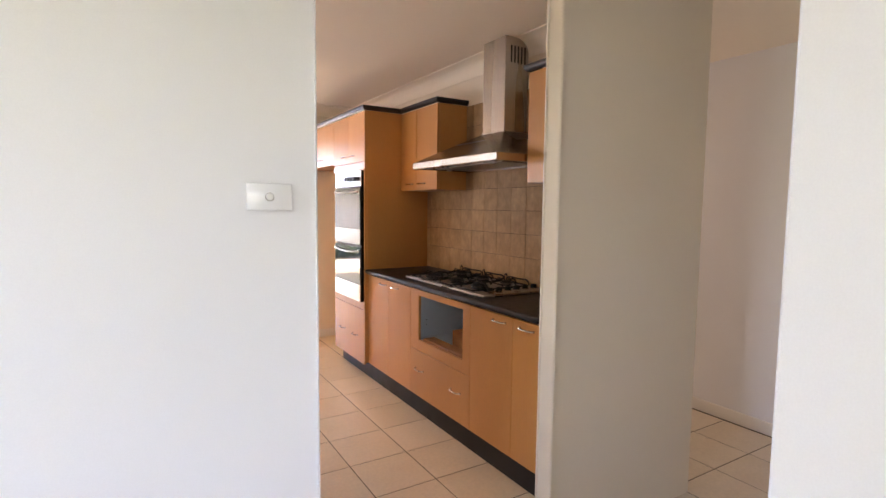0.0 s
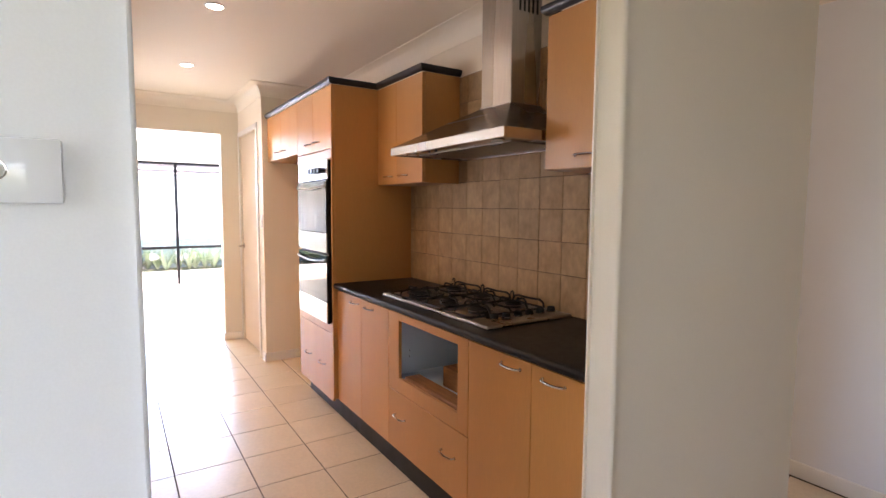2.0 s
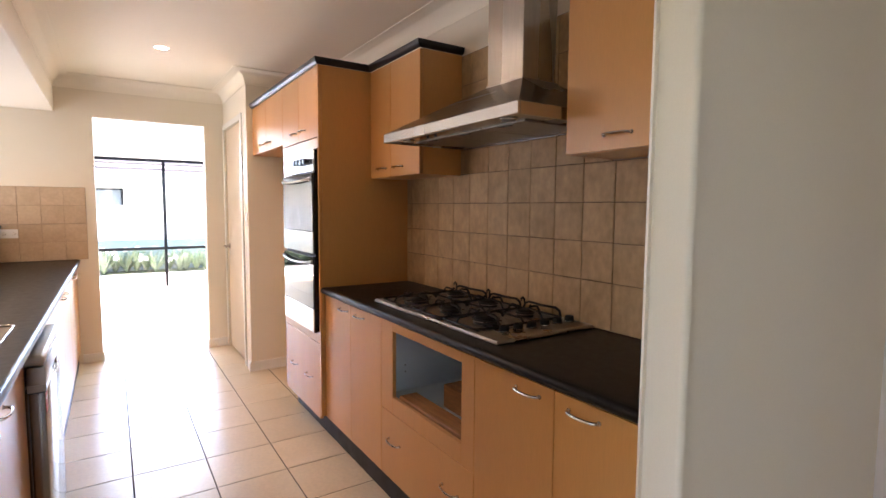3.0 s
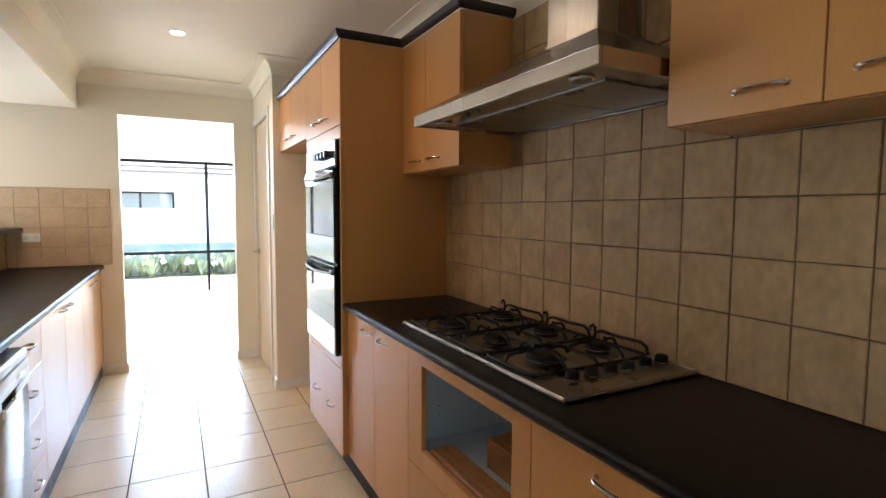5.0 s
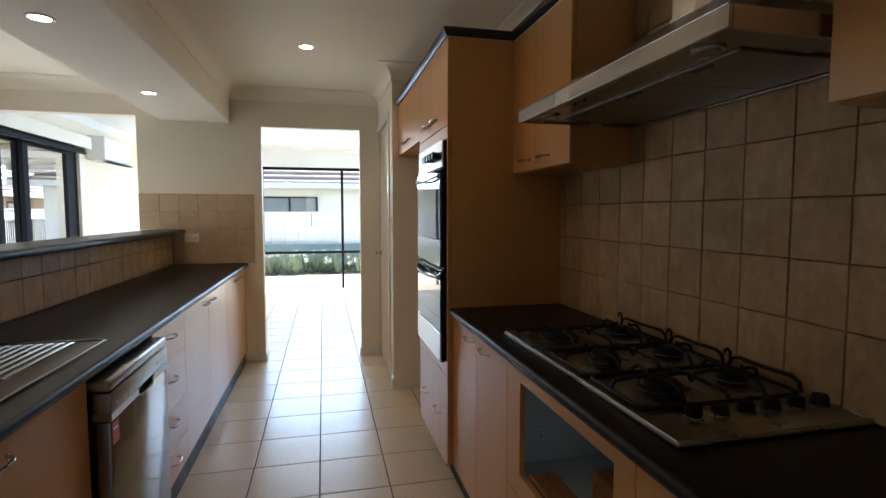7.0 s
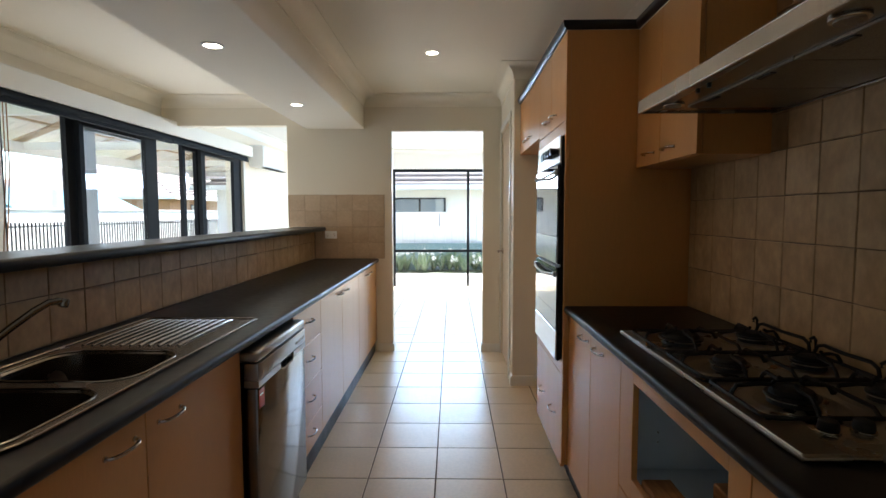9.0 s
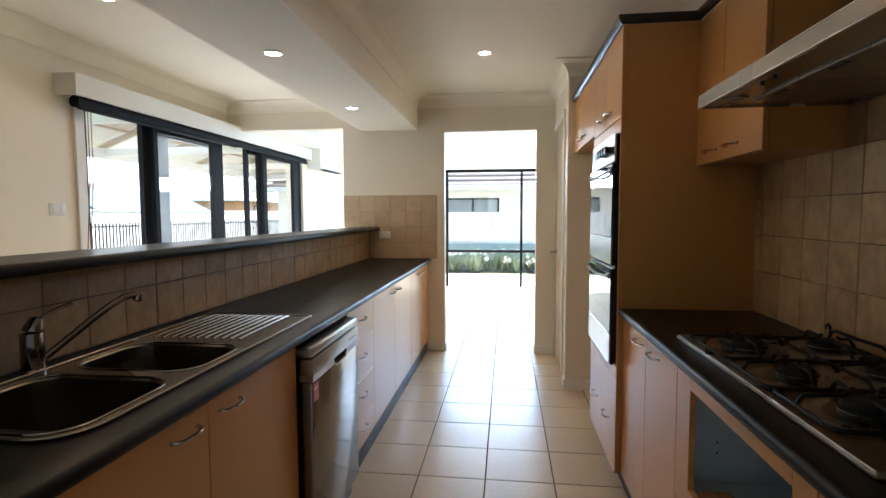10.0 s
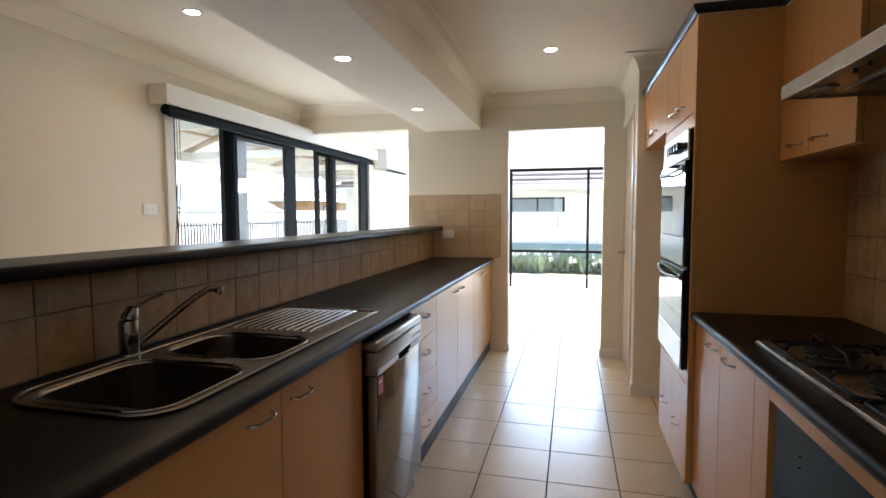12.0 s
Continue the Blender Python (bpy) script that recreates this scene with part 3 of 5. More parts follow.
front(c, "drawer", XF, -1, y0, y1, KZ, 0.455, [(3.10, 0.335), (2.665, 0.33)])
for z in (0.60, 0.632):
    part("shelf_pin_hole", cyl(0.003, 0.002, pose(1.76, 3.213, z, 90, 0, 0), 8), M_BLACK, c, "drilled shelf pin hole")
t = thing("timber_offcut", (1.70, 2.86, 0.513), "rough reddish timber batten lying in the niche", "timber")
part("plank", bx(1.668, 1.755, 2.612, 3.10, 0.513, 0.540, 0.004), M_TIMBER, t)
t = thing("timber_block", (1.86, 2.72, 0.513), "reddish timber block standing at the back of the niche", "timber")
part("block", bx(1.80, 1.98, 2.545, 2.95, 0.513, 0.612, 0.003), M_TIMBER, t)



def bullnose(depth, z0, z1, r=0.016):
    """Cross-section of a worktop, from its back to a rounded front."""
    h = z1 - z0
    pts = [(0, z0), (depth - r, z0)]
    for k in range(1, 8):
        a = -math.pi / 2 + math.pi * k / 8
        pts.append((depth - r + r * math.cos(a), (z0 + z1) / 2 + h / 2 * math.sin(a)))
    return pts + [(depth - r, z1), (0, z1)]


b = thing("worktop_cooktop", (1.9, 2.85, 0.864), "charcoal laminate worktop with a rounded front edge", "worktop")
part("surface", bx(1.66, 2.188, 1.763, 3.954, 0.867, 0.90), M_BENCH, b, smooth=False)
part("rounded_edge", sweep([(1.66, 1.763), (1.66, 3.954)], bullnose(0.038, 0.867, 0.90)), M_BENCH, b)

# oven tower
T0, T1, XT = 3.955, 4.645, 1.62
c = thing("oven_tower", (1.9, 4.3, 0), "tall beech laminate oven cabinet with drawer and top doors", "cabinet")
for name, bm in (("side_panel", bx(XT + 0.02, 2.185, T0, T0 + 0.018, KZ, 2.13)), ("side_panel", bx(XT + 0.02, 2.185, T1 - 0.018, T1, KZ, 2.13)), ("top_box", bx(XT + 0.02, 2.185, T0 + 0.018, T1 - 0.018, 1.685, 2.13)),
                 ("back_panel", bx(2.165, 2.185, T0 + 0.018, T1 - 0.018, KZ, 1.685)), ("drawer_box", bx(XT + 0.02, 2.165, T0 + 0.018, T1 - 0.018, KZ, 0.62))):
    part(name, bm, M_BEECH, c, smooth=False)
part("side_edge", bx(XT, XT + 0.0195, T0, T0 + 0.018, KZ, 2.13, 0.001), M_BEECH, c)
part("kickboard", bx(1.695, 1.71, T0, T1, 0, KZ), M_KICK, c, "black toe kick")
front(c, "drawer", XT, -1, T0 + 0.018, T1, 0.13, 0.572, [(4.44, 0.345), (4.15, 0.345)])
part("filler_rail", bx(XT, XT + 0.018, T0 + 0.02, T1, 0.575, 0.632, 0.001), M_BEECH, c)
part("upper_rail", bx(XT, XT + 0.018, T0 + 0.02, T1, 1.682, 1.738, 0.001), M_BEECH, c)
ym = (T0 + T1) / 2
front(c, "cabinet_door", XT, -1, T0 + 0.018, ym, 1.742, 2.128, [(ym - 0.085, 1.80)])
front(c, "cabinet_door", XT, -1, ym, T1, 1.742, 2.128, [(ym + 0.085, 1.80)])

c = thing("fridge_cupboard", (1.9, 5.08, 1.76), "beech laminate cupboard over the empty fridge recess", "cabinet")
carcass(c, XT + 0.02, 2.185, T1, 5.495, 1.76, 2.13)
front(c, "cabinet_door", XT, -1, T1, 5.08, 1.76, 2.128, [(4.99, 1.815)])
front(c, "cabinet_door", XT, -1, 5.08, 5.495, 1.76, 2.128, [(5.17, 1.815)])


def oven():
    o = thing("double_oven", (1.6, 4.32, 0.63), "built-in double oven with stainless trim and black glass doors", "oven")
    y0, y1, x = 3.982, 4.56, XT + 0.010
    part("body", bx(x - 0.018, 2.1, y0 + 0.012, y1 - 0.012, 0.64, 1.675), M_BLACK, o, "black oven casing", False)
    panel = part("control_panel", bx(x - 0.03, x - 0.019, y0, y1, 1.552, 1.678, 0.003), M_OVSTEEL, o, "stainless control panel")
    for k in range(4):
        part("knob", cyl(0.019, 0.028, pose(x - 0.044, 4.075 + 0.062 * k, 1.612, 0, 90, 0), 20, 0.016, 0.002), M_BLACK, panel, "black plastic knob")
    part("display", bx(x - 0.032, x - 0.03, 4.40, 4.47, 1.60, 1.64), M_BLACK, panel, "small dark clock display")
    part("marking", bx(x - 0.0315, x - 0.03, 4.40, 4.50, 1.575, 1.580), M_BLACK, panel, "printed dark line of markings")
    for z0, z1, zb, name in ((1.088, 1.546, 1.215, "upper_door"), (0.636, 1.075, 0.775, "lower_door")):
        dr = part(name, bx(x - 0.032, x - 0.019, y0, y1, z0, z1, 0.002), M_BLACK, o)
        part("glass", bx(x - 0.038, x - 0.0322, y0 + 0.004, y1 - 0.004, zb, z1 - 0.003, 0.001), M_OVGLASS, dr, "glossy black oven glass")
        part("bottom_band", bx(x - 0.039, x - 0.0322, y0 + 0.004, y1 - 0.004, z0 + 0.003, zb - 0.002, 0.001), M_OVSTEEL, dr, "stainless band")
        zh = z1 - 0.035
        part("handle", join(tube([(x - 0.045 - 0.016 * math.sin(math.pi * k / 12) ** 0.5, y0 + 0.02 + (y1 - y0 - 0.04) * k / 12, zh - 0.012 * math.sin(math.pi * k / 12)) for k in range(13)], 0.0065, 8, 1.0),
                            bx(x - 0.05, x - 0.037, y0 + 0.01, y0 + 0.045, zh - 0.012, zh + 0.012, 0.003), bx(x - 0.05, x - 0.037, y1 - 0.045, y1 - 0.01, zh - 0.012, zh + 0.012, 0.003)), M_FILTER, dr, "curved stainless handle")
    return o


oven()


# upper cabinets
def upper(y0, y1, ym, z0, label, h0, h1):
    c = thing("wall_cabinet", (2.05, (y0 + y1) / 2, z0), label, "cabinet", "wall cabinets beside the hood")
    carcass(c, 1.955, 2.185, y0, y1, z0, 2.13)
    front(c, "cabinet_door", 1.935, -1, y0, ym, z0, 2.128, [(h0, z0 + 0.048)])
    front(c, "cabinet_door", 1.935, -1, ym, y1, z0, 2.128, [(h1, z0 + 0.048)])
    return c


upper(3.388, 3.954, 3.70, 1.522, "beech laminate wall cabinet with two closed doors beside the hood", 3.61, 3.80)
upper(1.765, 2.42, 2.10, 1.532, "beech laminate wall cabinet with two closed doors above the bench", 2.0, 2.21)
crown = [(0.0, 2.131), (0.006, 2.131), (0.018, 2.142), (0.022, 2.152), (0.022, 2.166), (0.0, 2.166)]
m = thing("crown_moulding", (1.9, 4.2, 2.131), "black moulding along the cabinet tops", "moulding")
part("strip", sweep([(2.185, 3.388), (1.955, 3.388), (1.935, 3.388), (1.935, T0), (XT, T0), (XT, 5.497)], [(a, h) for a, h in crown]), M_CROWN, m)
m = thing("crown_moulding", (2.0, 2.1, 2.131), "black moulding along the top of the end wall cabinet", "moulding")
part("strip", sweep([(1.935, 1.766), (1.935, 2.42), (2.185, 2.42)][::1], [(a, h) for a, h in crown]), M_CROWN, m)


# range hood
def hood():
    h = thing("range_hood", (1.96, 2.9, 1.65), "stainless steel canopy range hood with a square flue", "range hood")
    y0, y1, x0, x1 = 2.43, 3.37, 1.73, 2.186
    f0, f1, fx, zt = 2.72, 2.942, 2.005, 1.862
    part("front_band", join(bx(x0, x0 + 0.012, y0, y1, 1.652, 1.692, 0.002), bx(x0 + 0.012, x1, y0, y0 + 0.01, 1.652, 1.692), bx(x0 + 0.012, x1, y1 - 0.01, y1, 1.652, 1.692)), M_STEELV, h, "polished stainless front band")
    bm = bmesh.new()
    low = [bm.verts.new(v) for v in ((x0, y0, 1.692), (x1, y0, 1.692), (x1, y1, 1.692), (x0, y1, 1.692))]
    high = [bm.verts.new(v) for v in ((fx, f0, zt), (x1, f0, zt), (x1, f1, zt), (fx, f1, zt))]
    for k in range(4):
        bm.faces.new((low[k], low[(k + 1) % 4], high[(k + 1) % 4], high[k]))
    bm.faces.new(low)
    bm.faces.new(high)
    bmesh.ops.recalc_face_normals(bm, faces=bm.faces[:])
    bmesh.ops.bevel(bm, geom=bm.edges[:], offset=0.002, segments=1, affect="EDGES")
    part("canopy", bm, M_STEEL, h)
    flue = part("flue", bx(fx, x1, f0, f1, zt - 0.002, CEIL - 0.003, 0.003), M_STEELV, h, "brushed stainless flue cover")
    for k in range(5):
        part("vent_slot", bx(2.045 + 0.026 * k, 2.057 + 0.026 * k, f0 - 0.0012, f0 + 0.001, 2.27, 2.37), M_BLACK, flue, "dark vent slot")
    part("collar", join(bx(fx - 0.004, x1, f0 - 0.004, f1 + 0.004, zt - 0.004, zt + 0.006, 0.001)), M_STEELV, h)
    part("underside", bx(x0 + 0.013, x1, y0 + 0.011, y1 - 0.011, 1.658, 1.664), M_STEEL, h, "recessed underside")
    for k in range(3):
        a = y0 + 0.10 + 0.25 * k
        fl = part("filter", bx(x0 + 0.12, x1 - 0.03, a, a + 0.245, 1.652, 1.658, 0.001), M_FILTER, h, "greasy mesh filter panel")
        part("filter_latch", bx(x0 + 0.128, x0 + 0.142, a + 0.09, a + 0.15, 1.649, 1.652), M_BLACK, fl, "black filter latch")
    for y in (y0 + 0.12, y1 - 0.12):
        l = part("light_rim", cyl(0.032, 0.005, pose(x0 + 0.065, y, 1.655), 24, bevel=0.001), M_NICKEL, h, "round hood lamp rim")
        part("lens", cyl(0.024, 0.003, pose(x0 + 0.065, y, 1.651), 20), M_FILTER, l, "unlit lamp lens")
    part("rear_strip", bx(x1 - 0.028, x1, y0 + 0.012, y1 - 0.012, 1.644, 1.6505, 0.001), M_NICKEL, h, "bright wall strip")
    part("side_catch", bx(x1 - 0.07, x1 - 0.035, y0 - 0.008, y0 - 0.0005, 1.66, 1.70, 0.002), M_BLACK, h, "black side catch")
    for y in (2.97, 3.03):
        part("switch", cyl(0.0055, 0.012, pose(x0 + 0.035, y, 1.647), 12), M_BLACK, h, "small black switch knob")
    return h


hood()


# cooktop
def cooktop():
    k = thing("gas_cooktop", (1.93, 2.96, 0.90), "stainless gas cooktop with black trivets and six knobs", "cooktop")
    x0, x1, y0, y1, z = 1.70, 2.176, 2.478, 3.415, 0.912
    part("tray", bx(x0, x1, y0, y1, 0.9005, z, 0.005, 2), M_TRAY, k, "stainless cooktop tray")
    part("tray_lip", tube([(x0 + 0.006, y0 + 0.006, z), (x1 - 0.006, y0 + 0.006, z), (x1 - 0.006, y1 - 0.006, z), (x0 + 0.006, y1 - 0.006, z), (x0 + 0.006, y0 + 0.006, z)], 0.003, 6), M_TRAY, k, "raised steel lip")
    for x, y, r in ((1.835, 3.24, 0.066), (2.07, 3.26, 0.046), (1.84, 2.965, 0.048), (2.06, 2.985, 0.046), (1.845, 2.725, 0.054), (2.06, 2.74, 0.040)):
        part("pressed_ring", loft([[(x + q * math.cos(v), y + q * math.sin(v), z + h) for v in (2 * math.pi * j / 36 for j in range(36))] for q, h in ((r + 0.052, 0.0), (r + 0.046, 0.0035), (r + 0.038, 0.0035), (r + 0.02, 0.001))], False), M_TRAY, k, "pressed steel burner well")
        bn = part("burner", join(cyl(r * 0.9, 0.014, pose(x, y, z + 0.008), 28, r * 0.84), cyl(r, 0.006, pose(x, y, z + 0.018), 28, bevel=0.001)), M_BLACK, k, "dark burner base")
        part("burner_ring", cyl(r * 0.95, 0.004, pose(x, y, z + 0.0135), 28), M_TRAY, bn, "bright flame ring")
        part("burner_cap", cyl(r * 0.86, 0.011, pose(x, y, z + 0.0265), 28, r * 0.72, 0.002), M_IRON, bn, "black burner cap")
    xa, xb, r = x0 + 0.028, x1 - 0.024, 0.0048
    for a, b, centres in ((2.625, 2.86, (1.845, 2.06)), (2.865, 3.105, (1.84, 2.06)), (3.11, 3.385, (1.835, 2.07))):
        zf, zt, ym = z + 0.007, z + 0.036, (a + b) / 2
        bars = [tube([(x, y, zf) for x, y in rounded_rect(xa, xb, a, b, 0.03, 4)] + [(xb, b - 0.03, zf)], r, 6)]
        # raised rail along the back, with an upright loop at its end
        bars.append(tube([(xb, a + 0.006, zf), (xb, a + 0.012, zt - 0.006), (xb, a + 0.035, zt + 0.004), (xb, ym, zt + 0.001), (xb, b - 0.045, zt + 0.004), (xb, b - 0.02, zt - 0.004), (xb, b - 0.006, zf)], r * 1.1, 6))
        bars.append(tube([(xb - 0.004, b - 0.016, zf), (xb - 0.004, b - 0.018, zt + 0.012), (xb - 0.004, b - 0.008, zt + 0.018), (xb - 0.004, b + 0.004, zt + 0.010), (xb - 0.004, b + 0.002, zt)], r, 6))
        # cross bar between the two burners and the curved fingers over each
        mid = (centres[0] + centres[1]) / 2
        bars.append(tube([(mid, a + 0.002, zf), (mid, a + 0.02, zt - 0.014), (mid, ym, zt - 0.012), (mid, b - 0.02, zt - 0.014), (mid, b - 0.002, zf)], r, 6))
        for x in centres:
            for s in (-1, 1):
                e = ym + s * (b - a) / 2
                bars.append(tube([(x + 0.012 * s, e, zf), (x + 0.012 * s, e - s * 0.010, zt - 0.012), (x + 0.008 * s, e - s * 0.03, zt), (x, ym + s * 0.034, zt), (x, ym + s * 0.026, zt + 0.007)], r, 6))
                far = (xb if x > mid else mid) if s > 0 else (mid if x > mid else xa)
                bars.append(tube([(far, ym + 0.01, zf + 0.004), (far - s * 0.012, ym + 0.01, zt - 0.006), (x + s * 0.06, ym + 0.004, zt), (x + s * 0.036, ym, zt), (x + s * 0.028, ym, zt + 0.007)], r, 6))
        for x, y in ((xa + 0.012, a + 0.012), (xb - 0.012, a + 0.012), (xa + 0.012, b - 0.012), (xb - 0.012, b - 0.012)):
            bars.append(cyl(0.006, 0.008, pose(x, y, z + 0.0042), 8))
        part("trivet", join(*bars), M_IRON, k, "black cast iron trivet")
    for i in range(6):
        x = 1.815 + 0.066 * i
        kn = part("knob", cyl(0.019, 0.019, pose(x, 2.578, z + 0.0145), 22, 0.0165, 0.004), M_IRON, k, "black knob")
        part("knob_ring", cyl(0.021, 0.005, pose(x, 2.578, z + 0.0025), 22, bevel=0.001), M_CHROME, kn, "chrome knob ring")
    return k


cooktop()


# ---- kitchen: sink side ----
XL, KL, ZB = 0.384, 0.11, 0.898


def left_unit(y0, y1, fronts, label, name="base_cabinet"):
    c = thing(name, (0.1, (y0 + y1) / 2, 0), label, "cabinet", "base cabinets under the sink bench")
    carcass(c, -0.12, XL - 0.02, y0, y1, KL, 0.66 if "sink" in label else 0.86)
    if "sink" in label:
        part("front_rail", bx(XL - 0.04, XL - 0.02, y0, y1, 0.66, 0.86), M_BEECH, c)
    part("kickboard", bx(0.355, 0.37, y0, y1, 0, KL), M_KICK, c, "black toe kick")
    for kind, a, b, z0, z1, hs in fronts:
        front(c, kind, XL, 1, a, b, z0, z1, hs)
    return c


left_unit(1.76, 2.24, [("cabinet_door", 1.765, 2.24, KL, 0.858, [(1.88, 0.81)])], "beech laminate base cabinet next to the wall end")
left_unit(2.24, 3.342, [("cabinet_door", 2.24, 2.80, KL, 0.858, [(2.705, 0.81)]), ("cabinet_door", 2.80, 3.34, KL, 0.858, [(2.90, 0.81)])], "beech laminate sink cabinet with two closed doors")
zs = (KL, 0.257, 0.465, 0.669, 0.858)
left_unit(3.925, 4.41, [("drawer", 3.925, 4.41, zs[k], zs[k + 1], [(4.17, (zs[k] + zs[k + 1]) / 2 + 0.02)]) for k in range(4)], "beech laminate cabinet with four drawers", "drawer_cabinet")
left_unit(4.41, 5.56, [("cabinet_door", 4.41, 4.96, KL, 0.858, [(4.87, 0.81)]), ("cabinet_door", 4.96, 5.56, KL, 0.858, [(5.06, 0.81)])], "beech laminate base cabinet with two wide closed doors")
left_unit(5.56, 6.468, [("cabinet_door", 5.56, 5.99, KL, 0.858, [(5.90, 0.81)]), ("cabinet_door", 5.99, 6.468, KL, 0.858, [(6.09, 0.81)])], "beech laminate base cabinet at the passage end")

# worktop with the sink cut out: four strips, one object
S0, S1, SX0, SX1 = 2.447, 3.655, -0.125, 0.328
b = thing("worktop_sink", (0.15, 4.1, 0.864), "long charcoal laminate worktop with a rounded front edge", "worktop")
part("rounded_edge", sweep([(SX1 - 0.02, 6.468), (SX1 - 0.02, 1.752)], bullnose(0.412 - SX1 + 0.02, 0.862, ZB)), M_BENCH, b)
for name, x0, x1, y0, y1 in (("surface_near", -0.196, SX1 - 0.02, 1.752, S0 + 0.055), ("surface_far", -0.196, SX1 - 0.02, S1 - 0.02, 6.468), ("surface_behind_sink", -0.196, SX0 + 0.02, S0 + 0.055, S1 - 0.02)):
    part(name, bx(x0, x1, y0, y1, 0.862, ZB), M_BENCH, b, smooth=False)


def sink():
    s = thing("sink", (0.11, 3.05, 0.90), "stainless double bowl sink with a ribbed drainer", "sink")
    bowls = ((2.472, 2.822), (2.872, 3.165))
    zt = ZB + 0.004
    rim = []
    for y0, y1 in bowls:
        outer_y0, outer_y1 = (S0, 2.847) if y0 < 2.6 else (2.847, 3.20)
        rr = lambda x0, x1, a, b, r, z: [(x, y, z) for x, y in rounded_rect(x0, x1, a, b, r)]
        rim.append(loft([[(x, y, zt) for x, y in rounded_rect(SX0, SX1, outer_y0, outer_y1, 0.004, near=0.10 if y0 < 2.6 else None)], rr(SX0 + 0.036, SX1 - 0.034, y0, y1, 0.085, zt)], False))
        part("bowl", loft([rr(SX0 + 0.036, SX1 - 0.034, y0, y1, 0.085, zt), rr(SX0 + 0.043, SX1 - 0.041, y0 + 0.007, y1 - 0.007, 0.08, zt - 0.008),
                           rr(SX0 + 0.048, SX1 - 0.047, y0 + 0.013, y1 - 0.013, 0.075, ZB - 0.14), rr(SX0 + 0.075, SX1 - 0.074, y0 + 0.04, y1 - 0.04, 0.055, ZB - 0.165)]), M_SINK, s, "deep stainless bowl")
        edge = rr(SX0 + 0.036, SX1 - 0.034, y0, y1, 0.085, zt + 0.001)
        part("bowl_edge", tube(edge + [edge[0]], 0.004, 8, 0.6), M_CHROME, s, "bright rolled bowl edge")
        part("waste", cyl(0.042, 0.004, pose((SX0 + SX1) / 2, (y0 + y1) / 2, ZB - 0.162), 24, bevel=0.001), M_CHROME, s, "chrome sink waste")
    rim.append(bx(SX0, SX1, 3.20, S1, ZB, zt, 0.0015))
    part("rim", join(*rim), M_SINK, s, "flat stainless sink rim")
    lip = [(x, y, zt + 0.002) for x, y in rounded_rect(SX0 + 0.004, SX1 - 0.004, S0 + 0.004, S1 - 0.004, 0.02, near=0.096)]
    part("raised_edge", tube(lip + [lip[0]], 0.005, 8, 0.6), M_SINK, s)
    for k in range(11):
        x = SX0 + 0.05 + 0.031 * k
        part("drainer_rib", tube([(x, 3.225, zt), (x, 3.26, zt + 0.003), (x, S1 - 0.06, zt + 0.004), (x, S1 - 0.035, zt)], 0.0055, 8, 0.8), M_SINK, s)
    x, y = -0.148, 2.845
    t = thing("mixer_tap", (x, y, ZB), "chrome sink mixer tap with a long angled spout", "tap")
    part("body", join(cyl(0.033, 0.010, pose(x, y, ZB + 0.005), 24, 0.031, 0.003), cyl(0.0285, 0.10, pose(x, y, ZB + 0.058), 24, 0.0275, 0.003)), M_CHROME, t)
    part("cartridge_cap", cyl(0.028, 0.042, pose(x + 0.003, y + 0.008, ZB + 0.128, -16, 6, 0), 24, 0.014, 0.006), M_CHROME, t, "domed chrome cap")
    part("spout", tube([(x + 0.014, y + 0.016, ZB + 0.03), (x + 0.03, y + 0.07, ZB + 0.066), (x + 0.055, y + 0.14, ZB + 0.115), (x + 0.075, y + 0.195, ZB + 0.150), (x + 0.088, y + 0.235, ZB + 0.168), (x + 0.098, y + 0.265, ZB + 0.168)], 0.0105, 12), M_CHROME, t)
    part("aerator", cyl(0.0135, 0.024, pose(x + 0.102, y + 0.274, ZB + 0.160, -24, 0, 0), 16, bevel=0.002), M_CHROME, t)
    part("lever", tube([(x + 0.004, y + 0.008, ZB + 0.134), (x + 0.012, y + 0.03, ZB + 0.148), (x + 0.022, y + 0.065, ZB + 0.163), (x + 0.03, y + 0.10, ZB + 0.170)], 0.0075, 10, 0.6), M_CHROME, t)


sink()


